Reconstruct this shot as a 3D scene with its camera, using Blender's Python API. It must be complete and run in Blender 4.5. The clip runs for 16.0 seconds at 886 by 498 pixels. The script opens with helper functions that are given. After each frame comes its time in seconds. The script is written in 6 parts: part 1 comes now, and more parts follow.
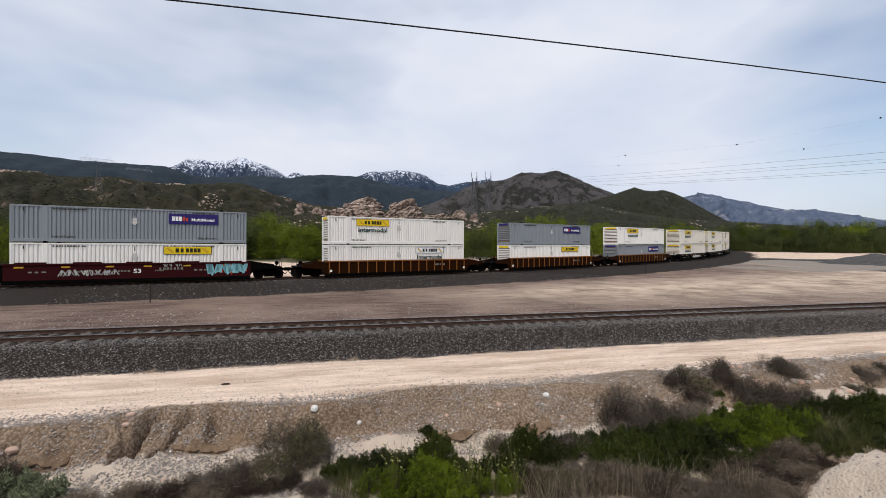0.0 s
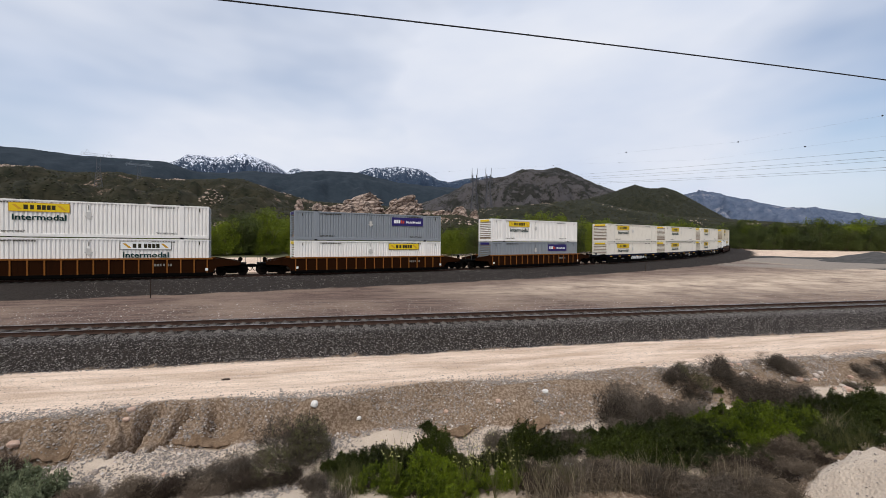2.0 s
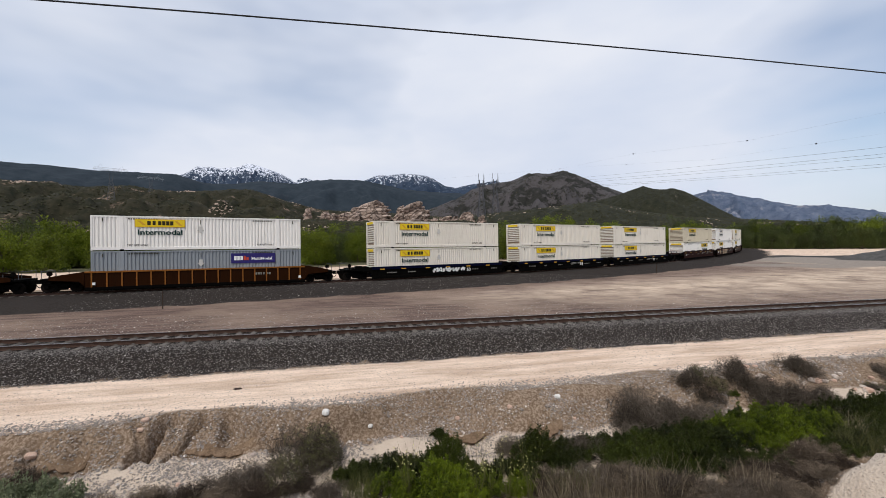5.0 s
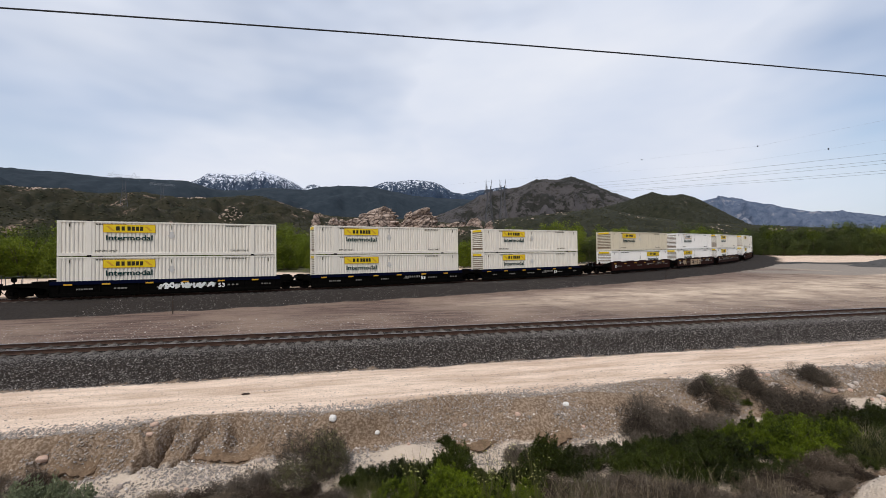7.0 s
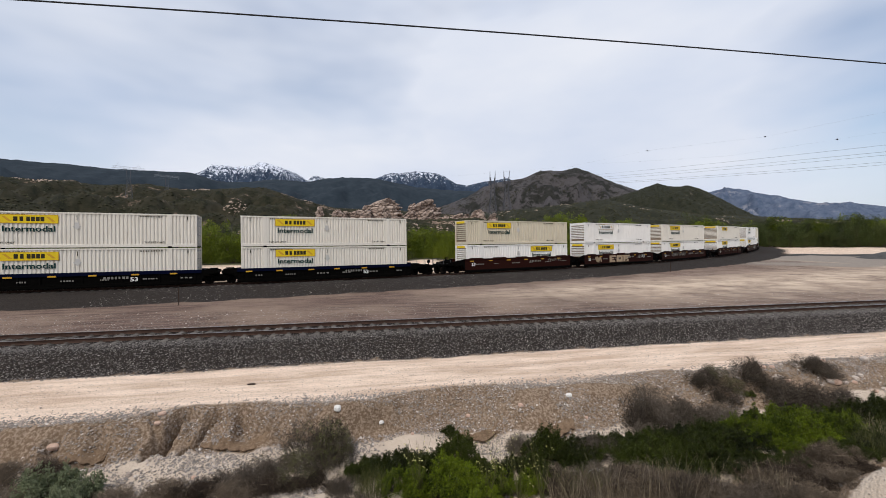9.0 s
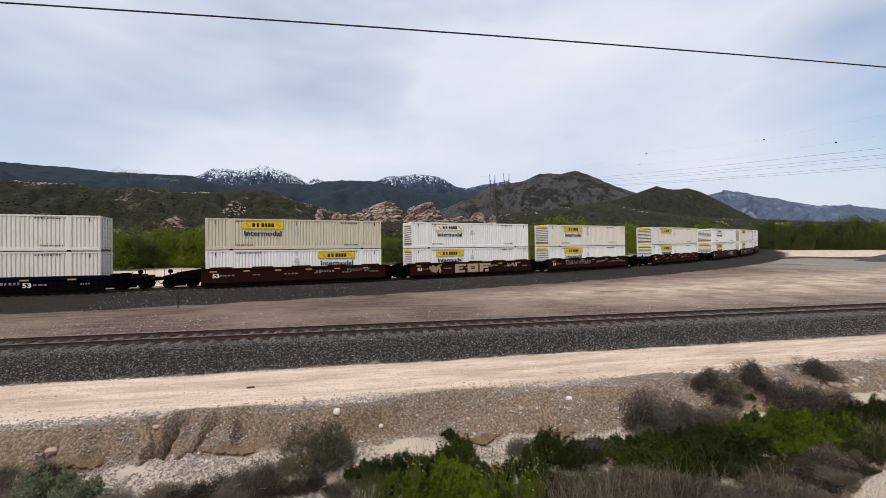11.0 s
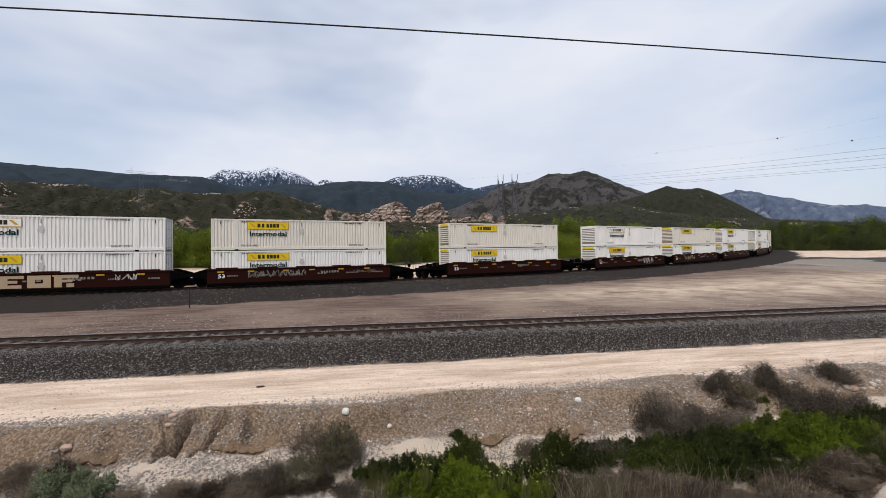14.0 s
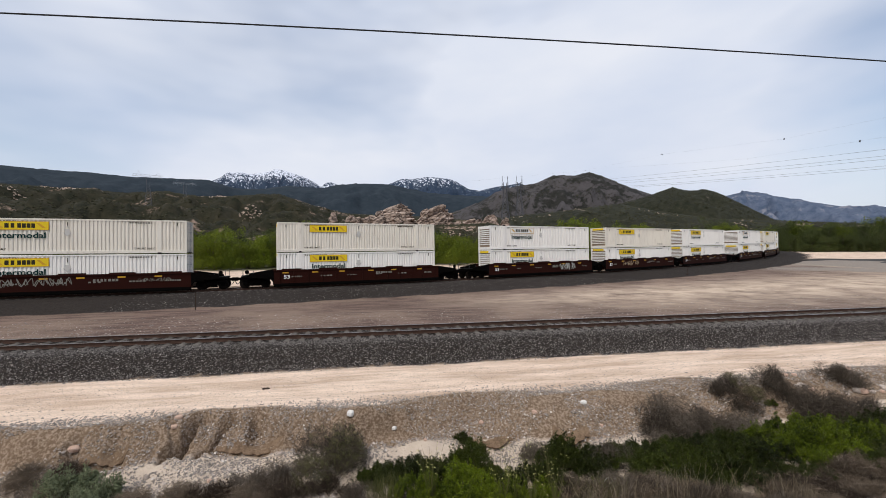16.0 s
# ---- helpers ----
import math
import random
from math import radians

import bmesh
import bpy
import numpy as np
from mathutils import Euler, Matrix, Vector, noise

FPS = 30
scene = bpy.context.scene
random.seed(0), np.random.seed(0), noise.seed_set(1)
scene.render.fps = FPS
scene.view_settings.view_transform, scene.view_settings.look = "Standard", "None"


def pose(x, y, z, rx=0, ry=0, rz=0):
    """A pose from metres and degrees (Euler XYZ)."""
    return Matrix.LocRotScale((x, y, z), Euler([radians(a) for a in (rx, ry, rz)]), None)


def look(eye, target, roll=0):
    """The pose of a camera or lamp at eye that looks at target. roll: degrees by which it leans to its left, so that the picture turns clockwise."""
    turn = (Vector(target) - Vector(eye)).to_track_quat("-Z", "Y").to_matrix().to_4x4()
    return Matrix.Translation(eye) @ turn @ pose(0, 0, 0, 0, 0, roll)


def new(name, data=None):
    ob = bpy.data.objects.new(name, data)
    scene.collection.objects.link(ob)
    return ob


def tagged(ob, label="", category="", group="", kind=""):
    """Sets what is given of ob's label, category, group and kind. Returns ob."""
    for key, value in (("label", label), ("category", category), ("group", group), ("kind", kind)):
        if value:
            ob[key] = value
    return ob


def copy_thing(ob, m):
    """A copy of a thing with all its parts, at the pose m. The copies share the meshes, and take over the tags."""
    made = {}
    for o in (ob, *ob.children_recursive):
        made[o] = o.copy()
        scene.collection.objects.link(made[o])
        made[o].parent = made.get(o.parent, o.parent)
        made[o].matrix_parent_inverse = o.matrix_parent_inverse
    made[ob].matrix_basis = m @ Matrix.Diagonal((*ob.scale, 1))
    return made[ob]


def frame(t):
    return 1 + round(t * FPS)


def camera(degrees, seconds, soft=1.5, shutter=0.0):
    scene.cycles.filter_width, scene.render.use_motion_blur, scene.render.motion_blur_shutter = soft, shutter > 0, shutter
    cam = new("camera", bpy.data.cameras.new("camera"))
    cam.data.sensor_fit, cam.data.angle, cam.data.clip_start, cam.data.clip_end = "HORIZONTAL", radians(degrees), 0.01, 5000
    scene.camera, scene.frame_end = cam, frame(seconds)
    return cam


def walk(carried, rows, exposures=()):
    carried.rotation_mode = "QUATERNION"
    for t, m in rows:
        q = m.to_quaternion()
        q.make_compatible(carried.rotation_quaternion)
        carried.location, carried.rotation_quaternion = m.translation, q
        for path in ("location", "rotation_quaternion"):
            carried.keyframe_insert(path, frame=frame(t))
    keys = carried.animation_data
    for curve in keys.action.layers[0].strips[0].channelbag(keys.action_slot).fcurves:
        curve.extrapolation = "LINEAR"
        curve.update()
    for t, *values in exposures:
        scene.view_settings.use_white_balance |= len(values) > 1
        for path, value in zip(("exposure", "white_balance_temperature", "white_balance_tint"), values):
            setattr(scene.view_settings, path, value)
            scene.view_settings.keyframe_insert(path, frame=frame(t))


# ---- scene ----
cam = camera(93.8, 16.0, soft=0.55)
EYE = (0.0, 0.0, 3.04)


def aim(yaw, pitch, roll):
    """Camera pose: yaw to the left, pitch up, roll to the left, in degrees."""
    return pose(*EYE, 90 + pitch, 0, yaw) @ pose(0, 0, 0, 0, 0, roll)


walk(cam, [
    (0.0, aim(-0.45, -0.26, 0.35)), (0.5, aim(0.43, -0.47, 0.57)), (1.0, aim(0.41, -0.56, 0.63)),
    (1.5, aim(0.0, -0.62, 0.53)), (2.0, aim(-0.44, -0.74, 0.57)), (2.5, aim(-0.72, -0.76, 0.49)),
    (3.0, aim(-0.66, -0.74, 0.30)), (3.5, aim(-0.25, -0.69, 0.05)), (4.0, aim(0.17, -0.65, -0.26)),
    (6.5, aim(1.32, 1.14, -0.54)), (7.0, aim(1.69, 0.91, -0.50)), (7.5, aim(1.98, 0.55, -0.44)),
    (8.0, aim(2.11, 0.22, -0.41)), (8.5, aim(2.23, -0.07, -0.45)), (9.0, aim(2.20, -0.23, -0.48)),
    (11.5, aim(2.13, 0.30, -0.53)), (12.0, aim(2.15, 0.38, -0.65)), (12.5, aim(2.23, 0.37, -0.65)),
    (13.0, aim(2.54, 0.24, -0.55)), (13.5, aim(2.94, 0.14, -0.53)), (14.0, aim(3.30, 0.23, -0.50)),
    (14.5, aim(3.50, 0.37, -0.57)), (15.0, aim(3.71, 0.48, -0.54)), (15.4, aim(3.91, 0.52, -0.60)),
    (16.0, aim(3.91, 0.52, -0.60)),
])

# ---- daylight: high thin cloud over a pale blue sky, a veiled sun behind and above the camera ----
SUN_EL, SUN_AZ = radians(52), radians(200)
world = bpy.data.worlds.new("overcast_sky")
scene.world = world
world.use_nodes = True
wn, wl = world.node_tree.nodes, world.node_tree.links
wn.clear()
w_out, w_bg = wn.new("ShaderNodeOutputWorld"), wn.new("ShaderNodeBackground")
w_sky = wn.new("ShaderNodeTexSky")
w_sky.sky_type, w_sky.sun_disc, w_sky.sun_elevation, w_sky.sun_rotation = "NISHITA", False, SUN_EL, SUN_AZ
w_sky.dust_density, w_sky.air_density = 2.0, 1.0
w_gain = wn.new("ShaderNodeMix")
w_gain.data_type, w_gain.blend_type = "RGBA", "MULTIPLY"
w_gain.inputs["Factor"].default_value = 1.0
w_gain.inputs["B"].default_value = (0.15, 0.15, 0.15, 1)
w_tc, w_map = wn.new("ShaderNodeTexCoord"), wn.new("ShaderNodeMapping")
w_map.inputs["Scale"].default_value = (1.0, 1.0, 2.6)
w_map.inputs["Location"].default_value = (0.35, 0.1, 0.2)
w_n1, w_n2 = wn.new("ShaderNodeTexNoise"), wn.new("ShaderNodeTexNoise")
w_n1.inputs["Scale"].default_value, w_n1.inputs["Detail"].default_value, w_n1.inputs["Roughness"].default_value = 1.3, 4, 0.5
w_n2.inputs["Scale"].default_value, w_n2.inputs["Detail"].default_value = 2.2, 4
w_ramp = wn.new("ShaderNodeValToRGB")
w_ramp.color_ramp.elements[0].position, w_ramp.color_ramp.elements[1].position = 0.25, 0.55
w_tone = wn.new("ShaderNodeValToRGB")
w_tone.color_ramp.elements[0].color = (0.62, 0.69, 0.84, 1)
w_tone.color_ramp.elements[1].color = (0.80, 0.83, 0.91, 1)
w_tone.color_ramp.elements[0].position, w_tone.color_ramp.elements[1].position = 0.3, 0.7
w_mix = wn.new("ShaderNodeMix")
w_mix.data_type = "RGBA"
wl.new(w_tc.outputs["Generated"], w_map.inputs["Vector"])
wl.new(w_map.outputs["Vector"], w_n1.inputs["Vector"])
wl.new(w_map.outputs["Vector"], w_n2.inputs["Vector"])
wl.new(w_n1.outputs["Fac"], w_ramp.inputs["Fac"])
wl.new(w_n2.outputs["Fac"], w_tone.inputs["Fac"])
wl.new(w_sky.outputs["Color"], w_gain.inputs["A"])
wl.new(w_ramp.outputs["Color"], w_mix.inputs["Factor"])
wl.new(w_gain.outputs["Result"], w_mix.inputs["A"])
wl.new(w_tone.outputs["Color"], w_mix.inputs["B"])
wl.new(w_mix.outputs["Result"], w_bg.inputs["Color"])
w_bg.inputs["Strength"].default_value = 1.0
wl.new(w_bg.outputs["Background"], w_out.inputs["Surface"])

sun = new("sun", bpy.data.lights.new("sun", "SUN"))
sun.data.energy, sun.data.angle, sun.data.color = 2.1, radians(10), (1.0, 0.95, 0.88)
sun.matrix_world = look((30 * math.sin(SUN_AZ) * math.cos(SUN_EL), 30 * math.cos(SUN_AZ) * math.cos(SUN_EL), 30 * math.sin(SUN_EL)), (0, 0, 0))
scene.view_settings.exposure = 0.0


# ---- materials ----
def nodes_of(name, rough=0.8, metal=0.0, gloss=0.12):
    m = bpy.data.materials.new(name)
    m.use_nodes = True
    b = m.node_tree.nodes["Principled BSDF"]
    b.inputs["Roughness"].default_value, b.inputs["Metallic"].default_value = rough, metal
    b.inputs["Specular IOR Level"].default_value = gloss
    return m, m.node_tree.nodes, m.node_tree.links, b


def grain(n, l, scale, detail=6, rough=0.6, vec=None):
    t = n.new("ShaderNodeTexNoise")
    t.inputs["Scale"].default_value, t.inputs["Detail"].default_value, t.inputs["Roughness"].default_value = scale, detail, rough
    if vec is not None:
        l.new(vec, t.inputs["Vector"])
    return t.outputs["Fac"]


def ramp(n, l, fac, stops):
    r = n.new("ShaderNodeValToRGB")
    e = r.color_ramp.elements
    while len(e) < len(stops):
        e.new(0.5)
    for k, (p, c) in enumerate(stops):
        e[k].position, e[k].color = p, (*c, 1)
    l.new(fac, r.inputs["Fac"])
    return r.outputs["Color"]


def blend(n, l, fac, a, b, kind="MIX"):
    m = n.new("ShaderNodeMix")
    m.data_type, m.blend_type = "RGBA", kind
    for s, v in (("Factor", fac), ("A", a), ("B", b)):
        if isinstance(v, (int, float)):
            m.inputs[s].default_value = v
        elif isinstance(v, tuple):
            m.inputs[s].default_value = (*v, 1)
        else:
            l.new(v, m.inputs[s])
    return m.outputs["Result"]


def place(n, l, sx=1, sy=1, sz=1, kind="Object"):
    tc, mp = n.new("ShaderNodeTexCoord"), n.new("ShaderNodeMapping")
    mp.inputs["Scale"].default_value = (sx, sy, sz)
    l.new(tc.outputs[kind], mp.inputs["Vector"])
    return mp.outputs["Vector"]


def place_along(n, l, turn, sx, sy):
    """World coordinates turned about z, then stretched."""
    tc, mp, ms = n.new("ShaderNodeTexCoord"), n.new("ShaderNodeMapping"), n.new("ShaderNodeMapping")
    mp.inputs["Rotation"].default_value = (0, 0, -turn)
    ms.inputs["Scale"].default_value = (sx, sy, 1)
    l.new(tc.outputs["Object"], mp.inputs["Vector"])
    l.new(mp.outputs["Vector"], ms.inputs["Vector"])
    return ms.outputs["Vector"]


def relief(n, l, b, height, strength=0.4, dist=0.02):
    k = n.new("ShaderNodeBump")
    k.inputs["Strength"].default_value, k.inputs["Distance"].default_value = strength, dist
    l.new(height, k.inputs["Height"])
    l.new(k.outputs["Normal"], b.inputs["Normal"])


def surface(name, dark, light, scale=4.0, rough=0.85, metal=0.0, fine=40.0, bump=0.3, dist=0.01, vary=0.0, gloss=0.12):
    """Two-scale mottled surface between two base colours; vary: change from object to object."""
    m, n, l, b = nodes_of(name, rough, metal, gloss)
    v = place(n, l)
    c = ramp(n, l, grain(n, l, scale, 5, 0.6, v), [(0.3, dark), (0.7, light)])
    g = grain(n, l, fine, 4, 0.6, v)
    c = blend(n, l, 0.35, c, ramp(n, l, g, [(0.3, tuple(x * 0.6 for x in dark)), (0.7, tuple(min(1, x * 1.25) for x in light))]))
    if vary:
        o = n.new("ShaderNodeObjectInfo")
        c = blend(n, l, vary, c, ramp(n, l, o.outputs["Random"], [(0, tuple(x * 0.6 for x in dark)), (1, tuple(min(1, x * 1.3) for x in light))]))
    l.new(c, b.inputs["Base Color"])
    if bump:
        relief(n, l, b, g, bump, dist)
    return m


def painted(name, colour, dirt=(0.12, 0.08, 0.05), amount=0.35, rough=0.5, streak=True, metal=0.0, gloss=0.12):
    """Weathered paint: vertical streaks of dirt, chips and a fine mottling."""
    m, n, l, b = nodes_of(name, rough, metal, gloss)
    o = n.new("ShaderNodeObjectInfo")
    v = place(n, l, 1.6, 1.6, 0.22 if streak else 1.6)
    add = n.new("ShaderNodeVectorMath")
    add.operation = "ADD"
    mul = n.new("ShaderNodeMath")
    mul.operation = "MULTIPLY"
    mul.inputs[1].default_value = 57.0
    l.new(o.outputs["Random"], mul.inputs[0])
    l.new(v, add.inputs[0])
    l.new(mul.outputs[0], add.inputs[1])
    s = grain(n, l, 3.0, 8, 0.65, add.outputs[0])
    k = ramp(n, l, s, [(0.52, (0, 0, 0)), (0.85, (amount, amount, amount))])
    c = blend(n, l, k, colour, dirt)
    g = grain(n, l, 60, 3, 0.5, place(n, l))
    c = blend(n, l, 0.12, c, ramp(n, l, g, [(0.3, tuple(x * 0.7 for x in colour)), (0.7, colour)]))
    l.new(c, b.inputs["Base Color"])
    relief(n, l, b, s, 0.06, 0.01)
    return m


M_WHITE = painted("white_container_paint", (0.80, 0.77, 0.725), amount=0.34, dirt=(0.20, 0.15, 0.11))
M_OFFWHITE = painted("weathered_offwhite_container_paint", (0.72, 0.67, 0.585), amount=0.45, dirt=(0.22, 0.15, 0.10))
M_CREAM = painted("cream_container_paint", (0.60, 0.535, 0.41), amount=0.5, dirt=(0.20, 0.13, 0.08))
# base darkened for the shade between end ribs, with rust streaks over it
M_ENDPAINT = painted("rust_and_gap_shade_paint", (0.36, 0.27, 0.20), amount=0.9, dirt=(0.10, 0.035, 0.015))
M_MARK = painted("faded_grey_mark", (0.52, 0.50, 0.47), amount=0.2, streak=False)
M_GREY = painted("grey_container_paint", (0.235, 0.255, 0.275), amount=0.18)
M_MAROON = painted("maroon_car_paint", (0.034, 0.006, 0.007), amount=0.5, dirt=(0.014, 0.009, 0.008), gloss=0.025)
# one orange paint in two tones: plates coloured as shaded, ribs as lit
M_ORANGE = painted("rusty_orange_paint_shaded", (0.020, 0.0065, 0.002), amount=0.9, dirt=(0.007, 0.0035, 0.002), gloss=0.025)
M_ORANGE_RIB = painted("worn_orange_paint_lit", (0.21, 0.080, 0.019), amount=0.5, dirt=(0.02, 0.009, 0.004), gloss=0.025)
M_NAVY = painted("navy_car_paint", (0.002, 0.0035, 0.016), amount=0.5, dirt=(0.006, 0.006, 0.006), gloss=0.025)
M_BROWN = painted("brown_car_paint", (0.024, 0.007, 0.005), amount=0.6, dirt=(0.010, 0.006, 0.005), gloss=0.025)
M_BLACK = surface("grimy_black_steel", (0.0012, 0.0011, 0.001), (0.0045, 0.004, 0.0036), rough=0.9, gloss=0.02)
M_WHEEL = surface("worn_wheel_steel", (0.004, 0.003, 0.0025), (0.016, 0.012, 0.010), rough=0.75, metal=0.2, gloss=0.04)
M_YELLOW = painted("yellow_sign", (0.70, 0.50, 0.02), amount=0.1, streak=False)
M_INK = painted("dark_sign_ink", (0.03, 0.025, 0.012), amount=0.05, streak=False)
M_GREENINK = painted("dark_green_lettering", (0.004, 0.030, 0.027), amount=0.05, streak=False)
M_PURPLE = painted("navy_purple_sign", (0.028, 0.022, 0.12), amount=0.05, streak=False)
M_SIGNWHITE = painted("white_sign", (0.78, 0.78, 0.76), amount=0.1, streak=False)
M_RED = painted("dull_red_sign", (0.45, 0.06, 0.03), amount=0.1, streak=False)
M_LABEL = painted("faded_amber_label", (0.55, 0.30, 0.03), amount=0.2, streak=False)
M_SPRAY = painted("pale_spray_paint", (0.50, 0.50, 0.47), amount=0.3, streak=False)
M_STENCIL = painted("worn_stencil_paint", (0.20, 0.19, 0.17), amount=0.5, streak=False)
M_SPRAYBLUE = painted("pale_blue_spray_paint", (0.22, 0.46, 0.50), amount=0.3, streak=False)
M_SPRAYTAN = painted("tan_spray_paint", (0.42, 0.31, 0.20), amount=0.3, streak=False)
M_RAIL = surface("rusty_rail_steel", (0.04, 0.024, 0.018), (0.10, 0.06, 0.045), rough=0.6, metal=0.3)
M_RAILTOP = surface("polished_rail_head", (0.22, 0.21, 0.2), (0.4, 0.38, 0.36), rough=0.35, metal=1.0)
M_TIE = surface("weathered_concrete_tie", (0.07, 0.062, 0.055), (0.17, 0.152, 0.135), scale=3, fine=60, vary=0.3)
M_STONE = surface("pale_stone", (0.28, 0.22, 0.18), (0.55, 0.48, 0.42), scale=6, fine=50, vary=0.4)
M_POST = surface("rusty_post_steel", (0.02, 0.015, 0.012), (0.06, 0.04, 0.03), rough=0.8)
M_CABLE = surface("black_cable", (0.01, 0.01, 0.012), (0.03, 0.03, 0.03), rough=0.6)
M_LATTICE = surface("galvanised_steel", (0.22, 0.23, 0.25), (0.4, 0.41, 0.43), rough=0.5, metal=0.7)
M_LATTICE_DARK = surface("dull_dark_steel", (0.06, 0.06, 0.07), (0.14, 0.14, 0.15), rough=0.7, metal=0.5)


def island_mix(name, stops, rough=0.9):
    m, n, l, b = nodes_of(name, rough)
    g = n.new("ShaderNodeNewGeometry")
    c = ramp(n, l, g.outputs["Random Per Island"], stops)
    f = grain(n, l, 25, 4, 0.6, place(n, l))
    c = blend(n, l, 0.4, c, blend(n, l, f, tuple(x * 0.5 for x in stops[0][1]), tuple(min(1, x * 1.3) for x in stops[-1][1])))
    l.new(c, b.inputs["Base Color"])
    return m


M_BALLAST = island_mix("crushed_granite_ballast", [(0, (0.007, 0.0055, 0.005)), (0.6, (0.042, 0.035, 0.031)), (0.93, (0.125, 0.108, 0.098)), (1, (0.48, 0.44, 0.41))])
M_COBBLE = island_mix("mixed_wash_stones", [(0, (0.025, 0.018, 0.014)), (0.4, (0.095, 0.070, 0.054)), (0.75, (0.235, 0.178, 0.145)), (0.93, (0.42, 0.335, 0.275)), (1, (0.72, 0.66, 0.60))])


def leafy(name, stops, rough=0.6):
    m, n, l, b = nodes_of(name, rough)
    g = n.new("ShaderNodeNewGeometry")
    o = n.new("ShaderNodeObjectInfo")
    c = ramp(n, l, g.outputs["Random Per Island"], stops)
    c = blend(n, l, 0.38, c, ramp(n, l, o.outputs["Random"], [(0, stops[0][1]), (1, stops[-1][1])]))
    l.new(c, b.inputs["Base Color"])
    b.inputs["Specular IOR Level"].default_value = 0.18
    return m


M_LEAF_WILLOW = leafy("spring_willow_leaves", [(0, (0.030, 0.040, 0.003)), (0.5, (0.085, 0.112, 0.006)), (1, (0.19, 0.235, 0.014))])
M_LEAF_OAK = leafy("dark_tree_leaves", [(0, (0.012, 0.019, 0.004)), (0.6, (0.036, 0.048, 0.010)), (1, (0.090, 0.110, 0.024))])
M_LEAF_BUSH = leafy("dark_green_bush_leaves", [(0, (0.003, 0.005, 0.001)), (0.5, (0.009, 0.014, 0.0015)), (0.85, (0.026, 0.037, 0.003)), (1, (0.075, 0.095, 0.010))], 0.5)
# leaf colour of the bright bushes, also painted on shoot tips as light
M_LEAF_BRIGHT = leafy("fresh_green_and_lit_tip_leaves", [(0, (0.003, 0.006, 0.001)), (0.4, (0.022, 0.036, 0.002)), (0.75, (0.085, 0.125, 0.004)), (1, (0.21, 0.27, 0.015))], 0.5)
M_LEAF_SAGE = leafy("pale_sage_leaves", [(0, (0.075, 0.09, 0.045)), (1, (0.24, 0.27, 0.155))])
M_LEAF_OLIVE = leafy("olive_dry_leaves", [(0, (0.05, 0.05, 0.02)), (1, (0.15, 0.15, 0.055))])
M_TWIG_GREY = leafy("dead_grey_twigs", [(0, (0.022, 0.016, 0.011)), (0.6, (0.070, 0.054, 0.040)), (1, (0.20, 0.165, 0.13))], 0.9)
M_TWIG_RED = leafy("red_brown_twigs", [(0, (0.014, 0.009, 0.006)), (0.68, (0.038, 0.026, 0.019)), (0.9, (0.10, 0.073, 0.052)), (1, (0.32, 0.25, 0.18))], 0.9)
M_STRAW = leafy("dry_straw", [(0, (0.16, 0.12, 0.07)), (1, (0.42, 0.36, 0.25))], 0.9)
M_BARK = surface("grey_bark", (0.06, 0.045, 0.035), (0.16, 0.13, 0.10), scale=8, rough=0.9)


